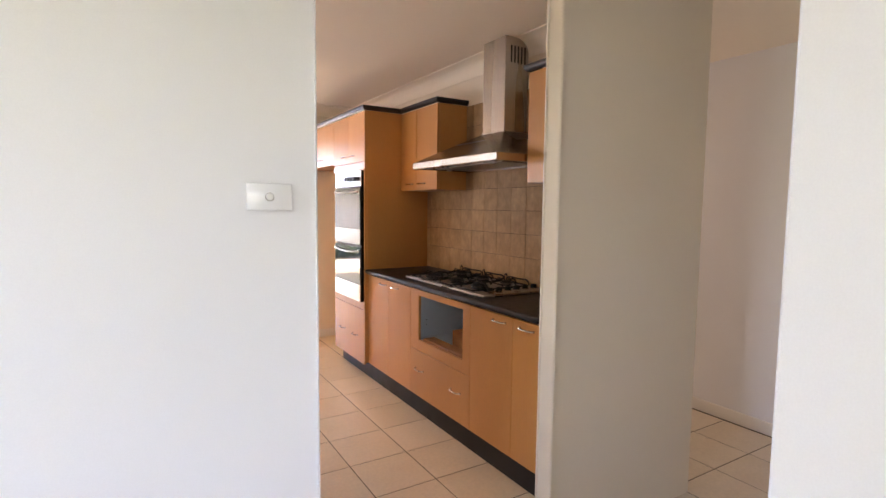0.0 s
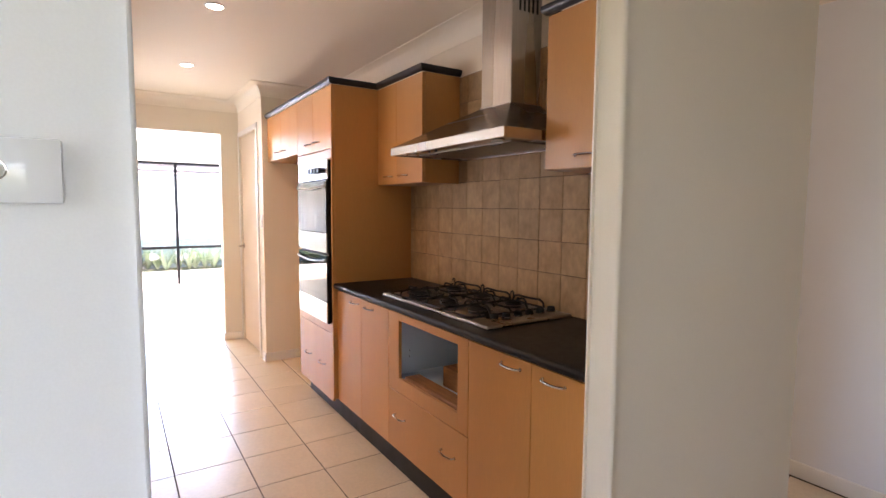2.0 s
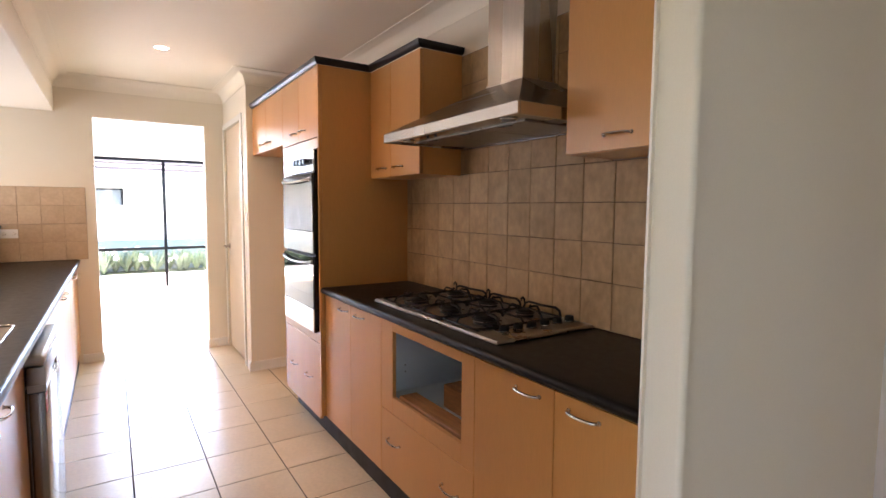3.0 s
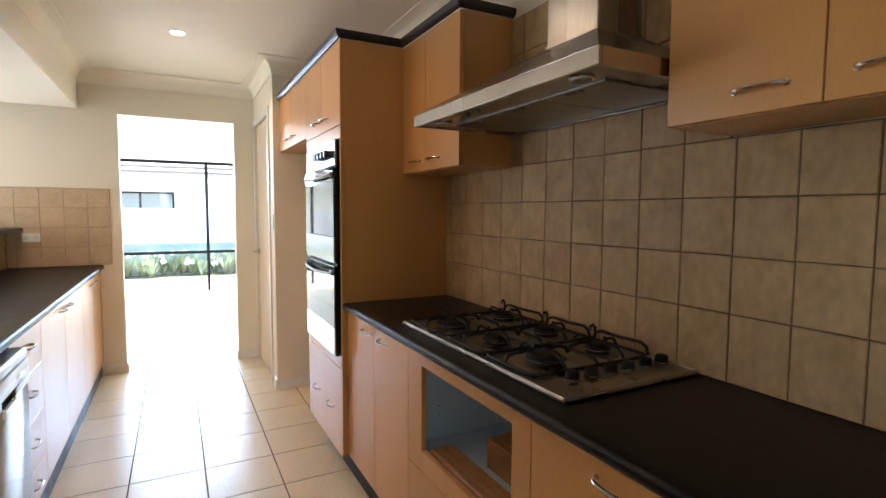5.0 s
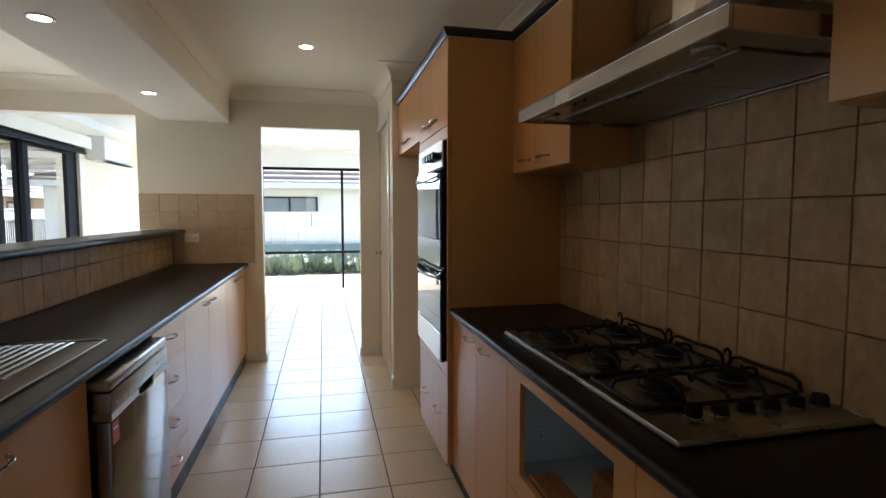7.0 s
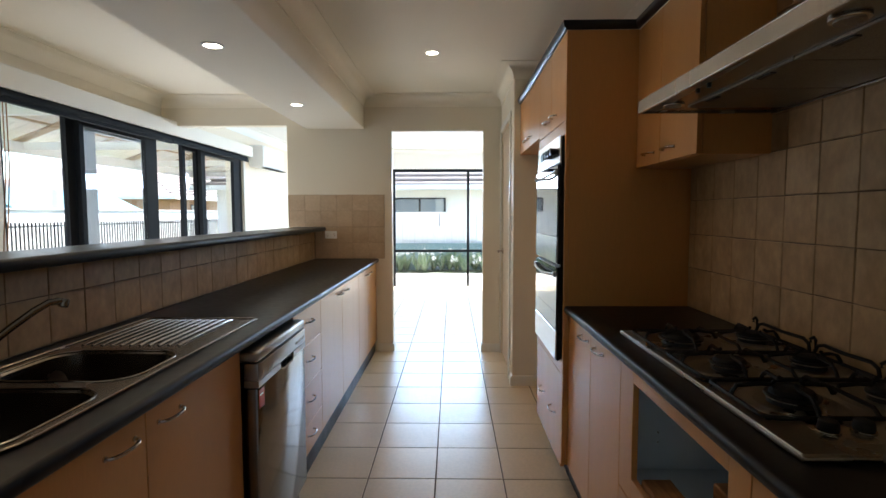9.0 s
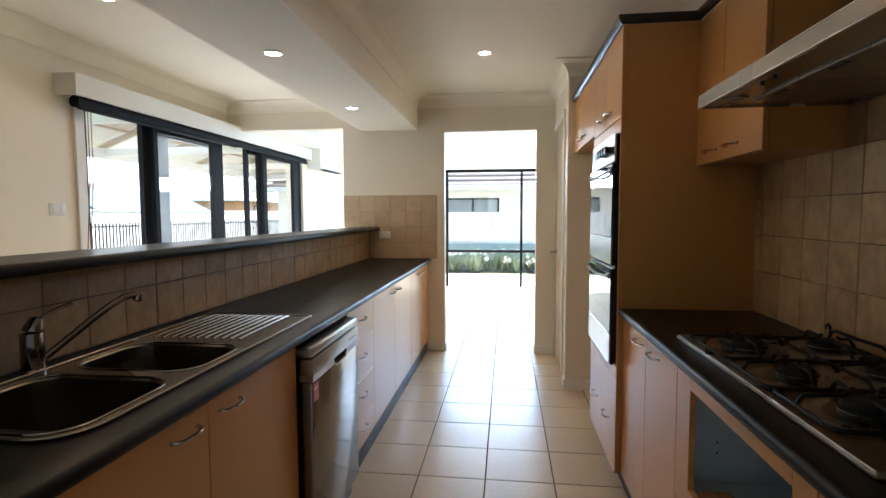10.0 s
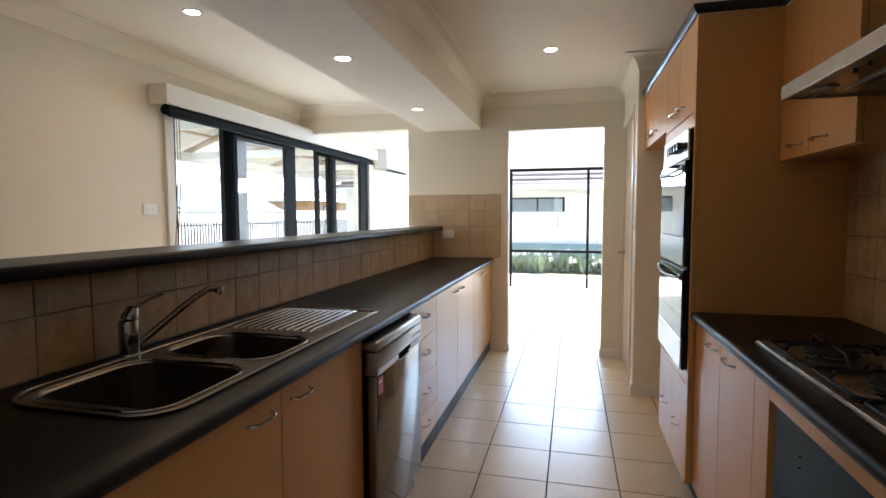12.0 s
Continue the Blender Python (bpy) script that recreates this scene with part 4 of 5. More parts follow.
def dishwasher():
    d = thing("dishwasher", (0.15, 3.67, 0), "freestanding stainless dishwasher under the worktop, with a red sticker", "dishwasher")
    y0, y1, x = 3.356, 3.917, 0.436
    part("body", bx(-0.1, x - 0.06, y0 + 0.012, y1 - 0.012, 0.01, 0.845), M_BLACK, d, "dark dishwasher casing", False)
    door = part("door", join(bx(x - 0.045, x, y0, y1, 0.09, 0.715, 0.006, 2), bx(x - 0.058, x - 0.045, y0 + 0.006, y1 - 0.006, 0.09, 0.715)), M_DWSTEEL, d, "brushed stainless door")
    g0, g1 = 3.585, 3.75
    # the panel is pieced round its scooped grip
    pn = part("control_panel", join(bx(x - 0.048, x + 0.004, y0, y1, 0.742, 0.803, 0.004, 2), bx(x - 0.048, x + 0.004, y0, g0, 0.718, 0.742), bx(x - 0.048, x + 0.004, g1, y1, 0.718, 0.742), bx(x - 0.048, x - 0.028, g0, g1, 0.718, 0.742)), M_DWPANEL, d, "silver control panel")
    part("top", bx(x - 0.085, x + 0.003, y0 - 0.002, y1 + 0.002, 0.806, 0.845, 0.012, 3), M_DWPANEL, d, "silver rounded top edge")
    part("grip", bx(x - 0.027, x - 0.024, g0, g1, 0.718, 0.742), M_BLACK, pn, "recessed dark grip")
    part("grip_lip", tube([(x - 0.004, g0 + 0.004, 0.735), (x + 0.003, g0 + 0.008, 0.716), (x + 0.005, g0 + 0.03, 0.711), (x + 0.005, g1 - 0.03, 0.711), (x + 0.003, g1 - 0.008, 0.718), (x - 0.004, g1 - 0.004, 0.737)], 0.004, 6), M_NICKEL, pn, "bright curved grip lip")
    for k in range(6):
        part("button", bx(x + 0.004, x + 0.0065, 3.775 + 0.021 * k, 3.786 + 0.021 * k, 0.765, 0.776), M_NICKEL, pn)
    for k in range(3):
        part("marking", bx(x + 0.004, x + 0.005, 3.395 + 0.05 * k, 3.401 + 0.05 * k, 0.75, 0.768), M_NICKEL, pn)
    part("sticker", bx(x, x + 0.0012, 3.364, 3.415, 0.640, 0.707, 0.0004), M_RED, d, "red energy sticker")
    part("sticker_print", bx(x + 0.0012, x + 0.0018, 3.372, 3.404, 0.685, 0.690), M_PLASTIC, d, "white line of print")
    part("plinth", bx(0.36, 0.40, y0 + 0.01, y1 - 0.01, 0, 0.085), M_DWSTEEL, d, "steel plinth")


dishwasher()

# breakfast bar
structure("wall_bar", bx(-0.33, -0.206, 1.75, 6.47, 0, 1.162), M_WALL, "low wall carrying the breakfast bar", "wall")
b = thing("breakfast_bar", (-0.2, 4.1, 1.163), "charcoal laminate raised breakfast bar with rounded edges", "worktop")
n = 8
edge = [[(x, y, 1.1835 - 0.0185 * math.cos(math.pi * k / n)) for x, y in rounded_rect(-0.345 - 0.014 * math.sin(math.pi * k / n), -0.09 + 0.014 * math.sin(math.pi * k / n), 1.762 - 0.01 * math.sin(math.pi * k / n), 6.42 + 0.014 * math.sin(math.pi * k / n), 0.03)] for k in range(n + 1)]
part("rounded_edge", loft(edge, False), M_BENCH, b)
part("surface", loft([[(x, y, z) for x, y in rounded_rect(-0.345, -0.09, 1.762, 6.42, 0.03)] for z in (1.196, 1.2021)]), M_BENCH, b, smooth=False)
part("underside", loft([[(x, y, z) for x, y in rounded_rect(-0.345, -0.09, 1.762, 6.42, 0.03)] for z in (1.170, 1.1649)]), M_BENCH, b, smooth=False)


# ---- electrical fittings ----
def plate(name, label, at, turn, buttons, size=(0.116, 0.076)):
    """A wall plate that looks along -y before it is turned."""
    o = new(name)
    o.location = at
    o.rotation_euler[2] = turn
    ORG[o] = Vector((0, 0, 0))
    tagged(o, label, "switch plate")
    w, h = size
    pl = part("plate", bx(-w / 2, w / 2, -0.007, 0.0, -h / 2, h / 2, 0.003, 2), M_SWITCH, o)
    if not buttons:
        for dx in (-0.024, 0.024):
            part("rocker", bx(dx - 0.009, dx + 0.009, -0.0095, -0.0068, -0.014, 0.014, 0.001), M_PLASTIC, pl)
    for dx in buttons:
        part("button", cyl(0.0085, 0.004, pose(dx, -0.008, 0, 90, 0, 0), 24, bevel=0.001), M_PLASTIC, pl)
        part("button_ring", tube([(dx + 0.0105 * math.cos(a), -0.0072, 0.0105 * math.sin(a)) for a in (2 * math.pi * k / 20 for k in range(21))], 0.0009, 5), M_NICKEL, pl)
    return o


plate("light_switch", "white glossy light switch with one round button on the wall end", (0.377, 1.618, 1.419), 0, (0.0,), (0.116, 0.070))
plate("wall_switch_plate", "white double switch plate beside the sliding door", (-1.632, 4.475, 1.36), math.pi / 2, ())
plate("power_point", "white double power point on the tiled wall", (-0.040, 6.458, 1.126), 0, (-0.03, 0.03), (0.115, 0.072))
plate("pier_switch", "white narrow switch plate on the pier", (1.572, 5.545, 1.25), -math.pi / 2, (0.0,), (0.05, 0.116))

air = thing("air_conditioner", (-1.55, 8.95, 1.95), "white wall-mounted split air conditioner with its louvre open", "air conditioner")
part("casing", bx(-1.632, -1.43, 8.52, 9.36, 1.965, 2.25, 0.02, 3), M_PLASTIC, air)
part("louvre", bx(-1.47, -1.39, 8.56, 9.32, 1.945, 1.955, 0.003), M_ALU, air, "dark open louvre")


def downlight(at, power):
    d = thing("downlight", at, "round white recessed LED downlight, lit", "downlight", "ceiling downlights")
    x, y, z = at
    ring = [[(x + r * math.cos(a), y + r * math.sin(a), z + h) for a in (2 * math.pi * k / 28 for k in range(28))] for r, h in ((0.052, 0.0), (0.051, -0.004), (0.044, -0.006), (0.038, -0.003))]
    part("trim_ring", loft(ring, False), M_PLASTIC, d)
    part("diffuser", cyl(0.0385, 0.002, pose(x, y, z - 0.0015), 28), M_LED, d, "glowing diffuser")
    lamp("downlight_beam", "SPOT", look((x, y, z - 0.02), (x, y + 0.001, 0)), power, (1.0, 0.63, 0.32), cone=155)


for at in ((0.975, 5.21, CEIL), (0.965, 3.885, CEIL), (-0.023, 5.40, 2.12), (-0.023, 4.09, 2.12), (-0.895, 4.06, CEIL)):
    downlight(at, 0.55)


# ---- outside ----
def strap_clump(x, y, n, rnd, verts, faces):
    for _ in range(n):
        a, l, w = rnd.uniform(0, 2 * math.pi), rnd.uniform(0.36, 0.74), rnd.uniform(0.012, 0.022)
        c, s = math.cos(a), math.sin(a)
        lean = rnd.uniform(0.25, 0.75)
        base = len(verts)
        for k in range(5):
            f = k / 4
            d, h = l * lean * f, l * (f - 0.55 * lean * f * f)
            ww = w * (1 - f) ** 0.6 + 0.001
            verts += [(x + c * d - s * ww, y + s * d + c * ww, h), (x + c * d + s * ww, y + s * d - c * ww, h)]
        faces += [(base + 2 * k, base + 2 * k + 1, base + 2 * k + 3, base + 2 * k + 2) for k in range(4)]


rnd = random.Random(4)
verts, faces = [], []
for i in range(40):
    strap_clump(-2.0 + i * 0.19 + rnd.uniform(-0.06, 0.06), 13.45 + rnd.uniform(-0.18, 0.18), 42, rnd, verts, faces)
leaves = len(faces)
for i in range(95):
    # a round flower head of small petals on a stalk
    cx, cy, cz, r = rnd.uniform(-1.9, 5.6), 13.4 + rnd.uniform(-0.3, 0.2), rnd.uniform(0.22, 0.52), rnd.uniform(0.03, 0.06)
    for _ in range(26):
        u, v = rnd.uniform(0, 2 * math.pi), rnd.uniform(-0.5, 1.0)
        q = math.sqrt(max(0.0, 1 - v * v))
        px, py, pz, w, base = cx + r * q * math.cos(u), cy + r * q * math.sin(u), cz + r * v, rnd.uniform(0.010, 0.018), len(verts)
        verts += [(px - w * math.sin(u), py + w * math.cos(u), pz), (px, py, pz + w), (px + w * math.sin(u), py - w * math.cos(u), pz), (px + 0.3 * w, py, pz - w)]
        faces.append((base, base + 1, base + 2, base + 3))
mesh = bpy.data.meshes.new("garden_plants")
mesh.from_pydata(verts, [], faces)
mesh.materials.append(M_LEAF)
mesh.materials.append(M_FLOWER)
mesh.polygons.foreach_set("material_index", [0] * leaves + [1] * (len(faces) - leaves))
bed = new("garden_plants", mesh)
bed.location = (0, 0, -0.02)
tagged(bed, "row of strappy green plants with white flower heads along the fence", "plants", kind="stuff")
structure("garden_bed", bx(-2, 12, 13.2, 13.8, -0.06, -0.015), M_GRASS, "dark soil garden bed", "garden bed")
structure("retaining_wall", bx(-4, 12, 13.82, 13.95, -0.06, 0.62), M_RETAIN, "blue-grey low wall behind the plants", "wall")


def sheet_fence(path_x, y0, y1, z0, z1, along_y):
    """Ribbed steel fence panels with posts and rails."""
    f = thing("fence", (path_x, y0, -0.06) if along_y else (y0, path_x, -0.06), "pale grey ribbed steel garden fence", "fence")
    n = int((y1 - y0) / 2.4)
    for i in range(n):
        a = y0 + 2.4 * i
        line = []
        for k in range(16):
            u, d = a + 0.15 * k, 0.012 if k % 2 else 0.03
            line += [(u + 0.012, d), (u + 0.138, d)]
        ring = [(u, path_x - d) for u, d in line] + [(u, path_x + 0.004) for u, d in line[::-1]]
        part("panel", loft([[(v, u, z) if along_y else (u, v, z) for u, v in ring] for z in (z0, z1)]), M_FENCE, f, smooth=False)
        part("rail", bx(path_x - 0.04, path_x + 0.04, a, a + 2.4, z1, z1 + 0.04) if along_y else bx(a, a + 2.4, path_x - 0.04, path_x + 0.04, z1, z1 + 0.04), M_FENCE, f)
    return f


sheet_fence(14.05, -4.0, 12.8, -0.06, 1.33, False)
sheet_fence(-9.5, 4.0, 30.5, -0.06, 1.45, True)


def neighbour(name, x0, x1, y0, y1, label, wall_mat, eave, windows, axis):
    h = thing(name, ((x0 + x1) / 2, (y0 + y1) / 2, -0.06), label, "house")
    part("wall", bx(x0, x1, y0, y1, -0.06, eave), wall_mat, h, smooth=False)
    o = 0.5
    bm = bmesh.new()
    lows = [bm.verts.new(v) for v in ((x0 - o, y0 - o, eave), (x1 + o, y0 - o, eave), (x1 + o, y1 + o, eave), (x0 - o, y1 + o, eave))]
    rise = eave + 0.42 * (min(x1 - x0, y1 - y0) / 2 + o)
    if x1 - x0 > y1 - y0:
        g = (y1 - y0) / 2 + o
        tops = [bm.verts.new((x0 - o + g, (y0 + y1) / 2, rise)), bm.verts.new((x1 + o - g, (y0 + y1) / 2, rise))]
        fs = ((0, 1, 5, 4), (1, 2, 5), (2, 3, 4, 5), (3, 0, 4))
    else:
        g = (x1 - x0) / 2 + o
        tops = [bm.verts.new(((x0 + x1) / 2, y0 - o + g, rise)), bm.verts.new(((x0 + x1) / 2, y1 + o - g, rise))]
        fs = ((0, 1, 4), (1, 2, 5, 4), (2, 3, 5), (3, 0, 4, 5))
    vs = lows + tops
    for f in fs:
        bm.faces.new([vs[i] for i in f])
    bm.faces.new(lows)
    bmesh.ops.recalc_face_normals(bm, faces=bm.faces[:])
    roof = part("roof", bm, M_ROOF, h, "tiled hip roof", False)
    courses = []
    if axis == "y":
        run = (y1 - y0) / 2 + o
        for k in range(14):
            f = k / 14
            yy, zz, half = y0 - o + run * f, eave + (rise - eave) * f, (x1 - x0) / 2 + o - (run * f if x1 - x0 > y1 - y0 else ((x1 - x0) / 2 + o) * f)
            courses.append(tube([((x0 + x1) / 2 - half, yy, zz + 0.03), ((x0 + x1) / 2 + half, yy, zz + 0.03)], 0.05, 6))
    else:
        run = (x1 - x0) / 2 + o
        for k in range(14):
            f = k / 14
            xx, zz = x1 + o - run * f, eave + (rise - eave) * f
            half = (y1 - y0) / 2 + o - run * f
            courses.append(tube([(xx, (y0 + y1) / 2 - half, zz + 0.03), (xx, (y0 + y1) / 2 + half, zz + 0.03)], 0.05, 6))
    part("tile_courses", join(*courses), M_ROOF, roof, "overlapping roof tile courses")
    part("gutter", join(bx(x0 - o - 0.1, x1 + o + 0.1, y0 - o - 0.1, y0 - o, eave - 0.12, eave + 0.02), bx(x1 + o, x1 + o + 0.1, y0 - o, y1 + o, eave - 0.12, eave + 0.02)), M_FENCE, h, "grey metal gutter")
    for wx0, wx1, wy0, wy1, z0, z1 in windows:
        w = part("window", bx(wx0, wx1, wy0, wy1, z0, z1), M_NWIN, h, "dark window glass", False)
        fr = 0.05
        if axis == "y":
            part("window_frame", join(bx(wx0 - fr, wx1 + fr, wy0 - 0.02, wy0, z1, z1 + fr), bx(wx0 - fr, wx1 + fr, wy0 - 0.02, wy0, z0 - fr, z0), bx(wx0 - fr, wx0, wy0 - 0.02, wy0, z0, z1), bx(wx1, wx1 + fr, wy0 - 0.02, wy0, z0, z1), bx((wx0 + wx1) / 2 - 0.03, (wx0 + wx1) / 2 + 0.03, wy0 - 0.02, wy0, z0, z1)), M_ALU, w)
        else:
            part("window_frame", join(bx(wx1, wx1 + 0.02, wy0 - fr, wy1 + fr, z1, z1 + fr), bx(wx1, wx1 + 0.02, wy0 - fr, wy1 + fr, z0 - fr, z0), bx(wx1, wx1 + 0.02, wy0 - fr, wy0, z0, z1), bx(wx1, wx1 + 0.02, wy1, wy1 + fr, z0, z1)), M_ALU, w)
    return h


neighbour("neighbour_house", -6.0, 9.0, 17.0, 27.0, "single-storey neighbouring house with pale walls and tiled roof", M_BRICK, 2.15, [(-0.6, 0.87, 16.98, 17.0, 1.0, 1.76)], "y")
neighbour("brick_house", -25.0, -13.0, 27.0, 41.0, "single-storey orange brick house with a tiled roof", M_ORANGE, 2.2, [(-13.0, -12.98, 29.0, 30.2, 0.9, 1.8)], "x")

# covered patio outside the sliding doors
p = thing("patio_roof", (-4.0, 6.4, -0.02), "white timber pergola with translucent corrugated roofing", "pergola")
for y in (1.2, 12.2, 19.0):
    part("post", bx(-6.85, -6.74, y, y + 0.11, -0.02, 2.45, 0.004), M_WHITEWOOD, p)
part("outer_beam", bx(-6.88, -6.72, 0.9, 19.6, 2.45, 2.64, 0.004), M_WHITEWOOD, p)
part("ledger", bx(-2.0, -1.92, 0.9, 19.6, 2.5, 2.64, 0.004), M_WHITEWOOD, p)
for i in range(12):
    y = 1.2 + 1.62 * i
    for x0, x1, z0, z1 in ((-6.9, -4.4, 2.64, 3.55), (-4.4, -1.95, 3.55, 2.64)):
        part("rafter", tube([(x0, y, z0), (x1, y, z1)], 0.06, 4), M_RAFTER, p, "timber rafter", False)
    if i % 2 == 0:
        part("tie_beam", bx(-6.7, -2.0, y - 0.03, y + 0.03, 2.5, 2.64), M_WHITEWOOD, p)
        part("king_post", bx(-4.45, -4.35, y - 0.04, y + 0.04, 2.64, 3.5), M_RAFTER, p, "timber king post")
    for x in (-6.2, -5.3, -3.5, -2.6):
        if i < 11:
            zb = 3.55 - 0.364 * abs(x + 4.4) - 0.01
            part("batten", bx(x - 0.03, x + 0.03, y, y + 1.62, zb + 0.05, zb + 0.085), M_RAFTER, p, "roof batten")
for x0, x1, z0, z1 in ((-7.1, -4.4, 2.63, 3.62), (-4.4, -1.9, 3.62, 2.70)):
    bm = bmesh.new()
    prev = None
    for k in range(401):
        y = 0.8 + 18.9 * k / 400
        dz = 0.018 * math.sin(k * 1.2)
        row = [bm.verts.new((x0, y, z0 + 0.06 + dz)), bm.verts.new((x1, y, z1 + 0.06 + dz))]
        if prev:
            bm.faces.new((prev[0], prev[1], row[1], row[0]))
        prev = row
    part("roof_sheet", bm, M_POLY, p, "translucent corrugated sheet")

f = thing("pool_fence", (-7.6, 16.0, -0.06), "black tubular pool fence with vertical bars", "fence")
for z in (0.12, 1.06):
    part("rail", bx(-7.62, -7.58, 8.0, 24.0, z, z + 0.035), M_POOLF, f)
BAR = finish(cyl(0.017, 1.22, pose(0, 0, 0.61), 6), "bar", M_POOLF, False)
for k in range(160):
    piece("bar", BAR, f, (-7.6, 8.05 + 0.1 * k, -0.06))

s = thing("garden_shed", (-11.2, 17.2, -0.06), "small garden shed with a blue-green sheet roof", "shed")
part("wall", bx(-12.4, -10.2, 14.7, 19.7, -0.06, 1.45), M_FENCE, s, smooth=False)
bm = bmesh.new()
v = [bm.verts.new(q) for q in ((-10.0, 14.5, 1.45), (-10.0, 19.9, 1.45), (-12.6, 19.9, 1.45), (-12.6, 14.5, 1.45), (-11.3, 14.5, 2.1), (-11.3, 19.9, 2.1))]
for q in ((0, 1, 5, 4), (2, 3, 4, 5), (0, 4, 3), (1, 2, 5), (0, 3, 2, 1)):
    bm.faces.new([v[i] for i in q])
part("roof", bm, M_TEAL, s, "blue-green sheet roof", False)


# ---- tiles, piece by piece ----
def tile_mesh(name, w, d, h, mat, bevel):
    """A tile with its face up, its corner at the origin, bevelled on its upper edge."""
    bm = bmesh.new()
    rings = [[(0, 0, -h), (w, 0, -h), (w, d, -h), (0, d, -h)], [(0, 0, -bevel), (w, 0, -bevel), (w, d, -bevel), (0, d, -bevel)], [(bevel, bevel, 0), (w - bevel, bevel, 0), (w - bevel, d - bevel, 0), (bevel, d - bevel, 0)]]
    vs = [[bm.verts.new(p) for p in r] for r in rings]
    for a, b in zip(vs, vs[1:]):
        for k in range(4):
            bm.faces.new((a[k], a[(k + 1) % 4], b[(k + 1) % 4], b[k]))
    bm.faces.new(vs[-1])
    return finish(bm, name, mat, False)


CACHE = {}


def wall_tiles(parent, axis, plane, face, u0, u1, zlist, ustart, pitch, gap=0.003, mat=None):
    """Tiles on a wall: axis is the wall's normal, u runs along it."""
    k0, k1 = math.floor((u0 - ustart) / pitch), math.ceil((u1 - ustart) / pitch)
    for k in range(k0, k1):
        a, b = max(u0, ustart + k * pitch) + gap / 2, min(u1, ustart + (k + 1) * pitch) - gap / 2
        if b - a < 0.012:
            continue
        for z0, z1 in zip(zlist, zlist[1:]):
            w, h = round(b - a, 4), round(z1 - z0 - gap, 4)
            key = (w, h, axis)
            if key not in CACHE:
                CACHE[key] = tile_mesh("tile", w, h, 0.007, mat or M_TILE, 0.0018)
            ob = new("tile", CACHE[key])
            ob.parent = parent
            tilt = Euler((radians(random.uniform(-0.25, 0.25)), radians(random.uniform(-0.25, 0.25)), 0)).to_matrix()
            if axis == "x":
                up = Matrix(((0, 0, face), (-face, 0, 0), (0, 1, 0))) if face < 0 else Matrix(((0, 0, 1), (1, 0, 0), (0, 1, 0)))
                at = (plane, a, z0 + gap / 2)
            else:
                up = Matrix(((1, 0, 0), (0, 0, -1), (0, 1, 0)))
                at = (a, plane, z0 + gap / 2)
            m = (up @ tilt).to_4x4()
            slip = Vector((random.uniform(-0.0008, 0.0008), random.uniform(-0.0008, 0.0008), 0))
            m.translation = Vector(at) + up @ slip - ORG[parent]
            ob.matrix_local = m


rows = [0.901] + [0.931 + 0.149 * k for k in range(1, 5)]
rows[-1] = 1.527
sp = structure("splashback_cooktop", join(bx(2.184, 2.1895, 1.763, 3.954, 0.90, 1.53), bx(2.184, 2.1895, 2.425, 3.385, 1.53, 2.125)), M_WGROUT, "beige stone-look square wall tiles with dark grout", "splashback")
wall_tiles(sp, "x", 2.1795, -1, 1.763, 3.954, rows, 2.407, 0.149)
wall_tiles(sp, "x", 2.1795, -1, 2.425, 3.385, [1.527 + 0.149 * k for k in range(5)], 2.407, 0.149)
sp = structure("splashback_sink", bx(-0.206, -0.200, 1.751, 6.469, 0.898, 1.162), M_WGROUT, "beige stone-look wall tiles under the breakfast bar", "splashback")
wall_tiles(sp, "x", -0.195, 1, 1.751, 6.458, [0.899, 1.06, 1.161], 2.610, 0.160, 0.003)
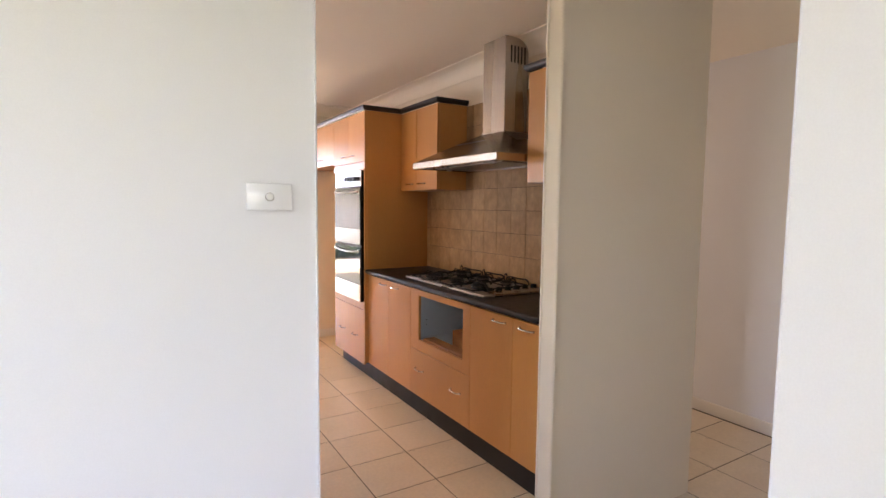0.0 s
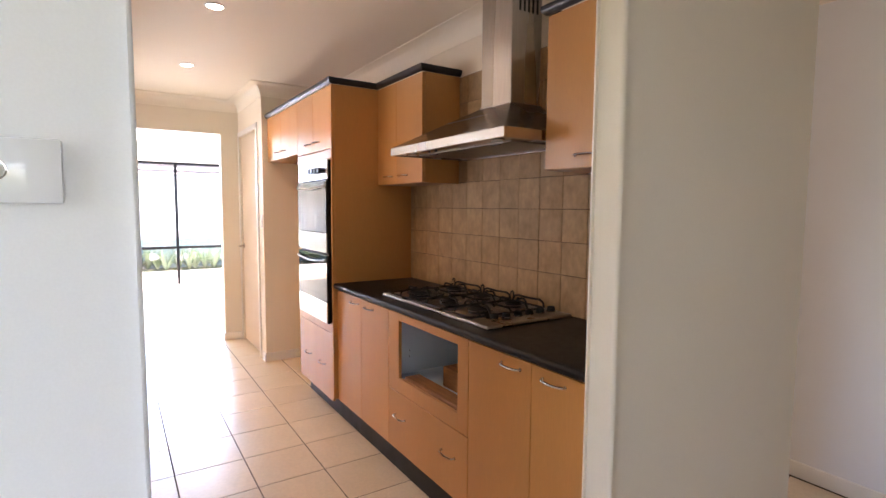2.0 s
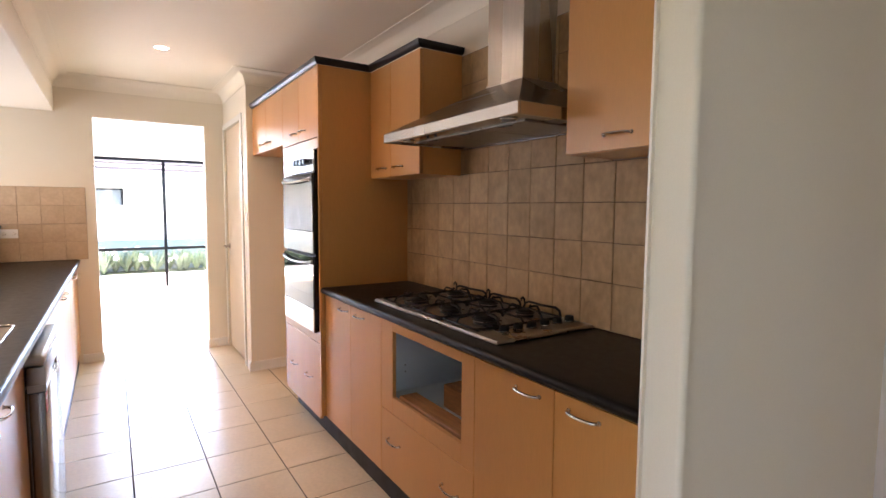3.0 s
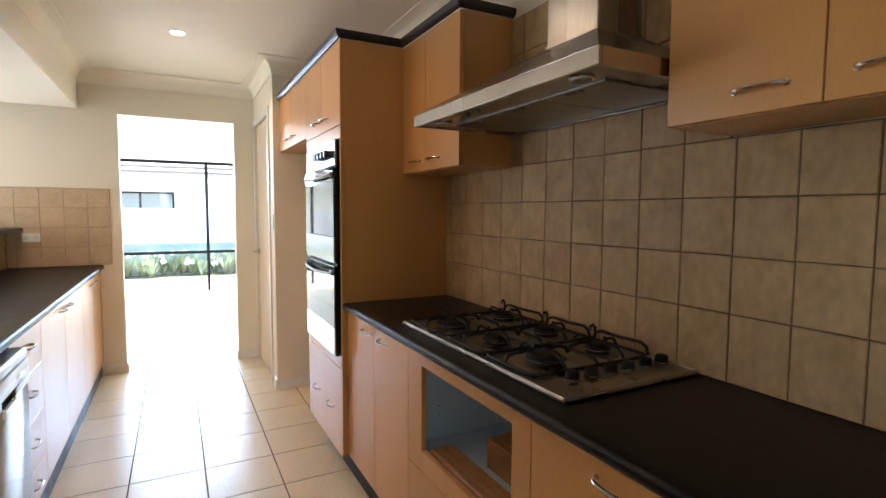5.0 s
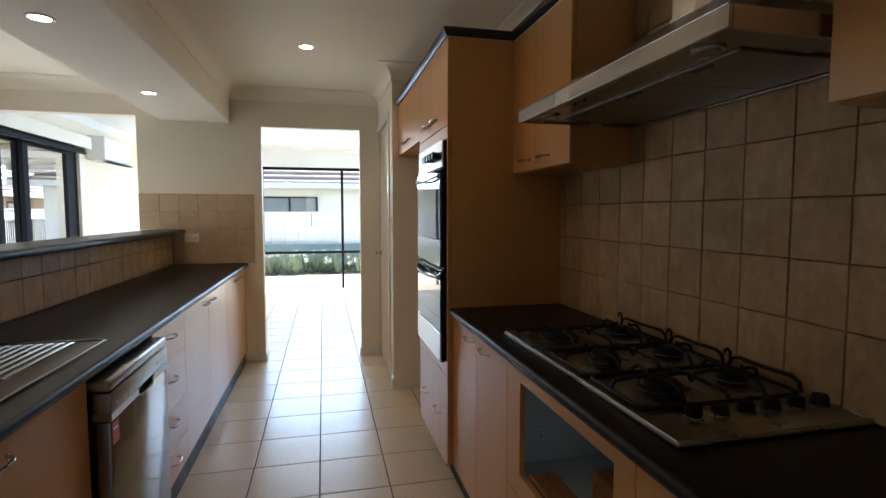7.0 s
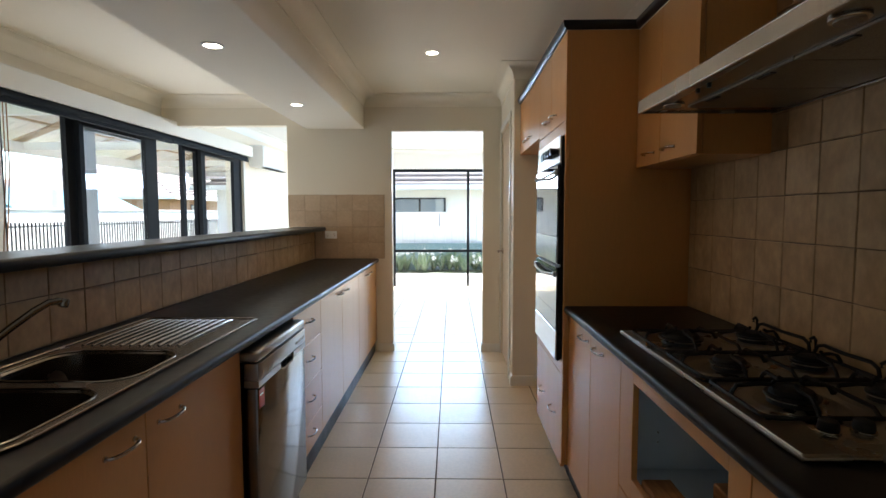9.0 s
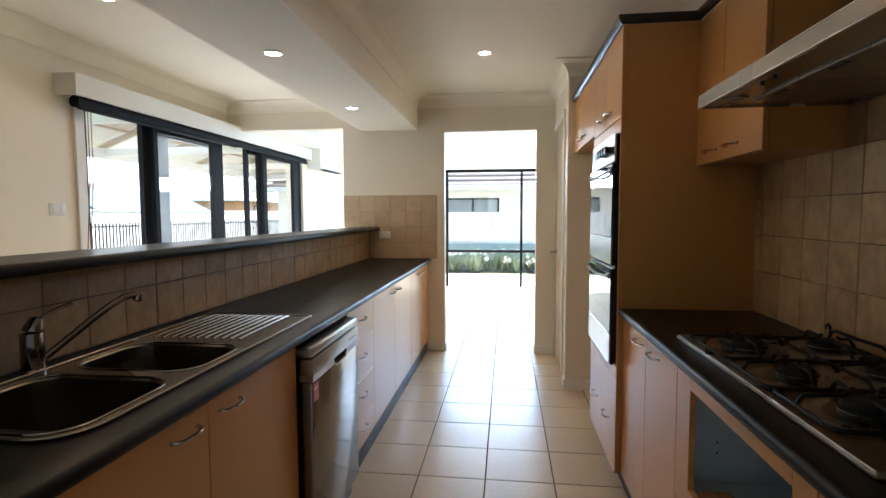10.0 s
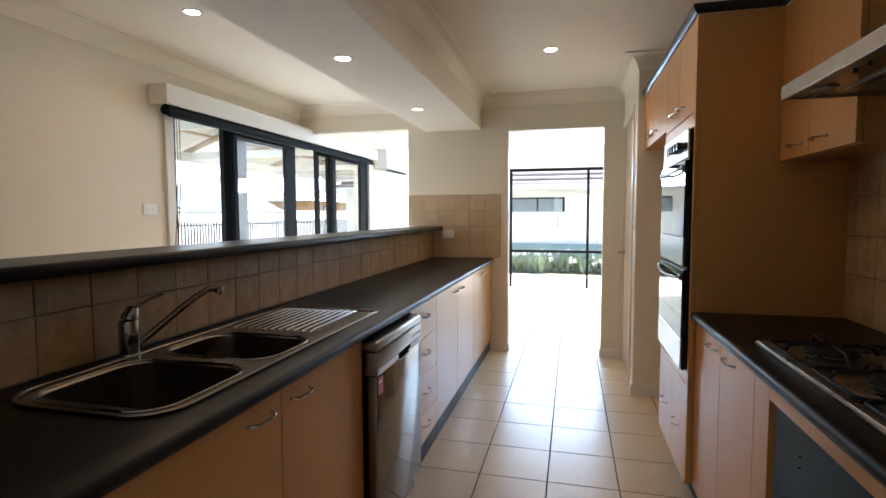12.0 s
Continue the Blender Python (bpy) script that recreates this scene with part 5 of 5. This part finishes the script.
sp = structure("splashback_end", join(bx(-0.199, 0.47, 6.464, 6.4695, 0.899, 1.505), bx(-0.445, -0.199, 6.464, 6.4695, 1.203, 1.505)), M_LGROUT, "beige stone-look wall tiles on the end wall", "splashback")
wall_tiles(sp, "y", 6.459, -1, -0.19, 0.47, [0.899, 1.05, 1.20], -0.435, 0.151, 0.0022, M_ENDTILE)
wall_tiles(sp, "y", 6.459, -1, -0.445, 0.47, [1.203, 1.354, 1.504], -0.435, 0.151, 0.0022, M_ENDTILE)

P, FX, FY = 0.338, 1.366, 3.762
full = tile_mesh("tile", P - 0.005, P - 0.005, 0.008, M_FLOOR, 0.002)
count = 0
rest = []
for j in range(-20, 22):
    for i in range(-10, 7):
        x, y = FX + i * P + 0.0025, FY + j * P + 0.0025
        if x < -1.66 or y < -3.0 or x + P > 3.52 or y + P > 11.0:
            continue
        near = (0.3 < x < 1.75 and 1.3 < y < 8.0) or (x > 2.0 and 0.4 < y < 4.4) or (0.1 < x < 2.1 and 0.6 < y < 1.9) or (-0.2 < x < 2.4 and 6.4 < y < 10.9)
        if near and count < 300:
            piece("tile", full, floor, (x, y, 0.0))
            count += 1
        else:
            rest.append((x, y))
verts, faces = [], []
for x, y in rest:
    w, b, base = P - 0.005, 0.002, len(verts)
    verts += [(x, y, -0.006), (x + w, y, -0.006), (x + w, y + w, -0.006), (x, y + w, -0.006), (x, y, -b), (x + w, y, -b), (x + w, y + w, -b), (x, y + w, -b),
              (x + b, y + b, 0), (x + w - b, y + b, 0), (x + w - b, y + w - b, 0), (x + b, y + w - b, 0)]
    for r in (0, 4):
        faces += [(base + r + k, base + r + (k + 1) % 4, base + r + 4 + (k + 1) % 4, base + r + 4 + k) for k in range(4)]
    faces.append((base + 8, base + 9, base + 10, base + 11))
mesh = bpy.data.meshes.new("more_tiles")
mesh.from_pydata(verts, [], faces)
mesh.materials.append(M_FLOORJ)
more = new("more_tiles", mesh)
more.parent = floor
tagged(more, "more of the cream floor tiles", kind="stuff")
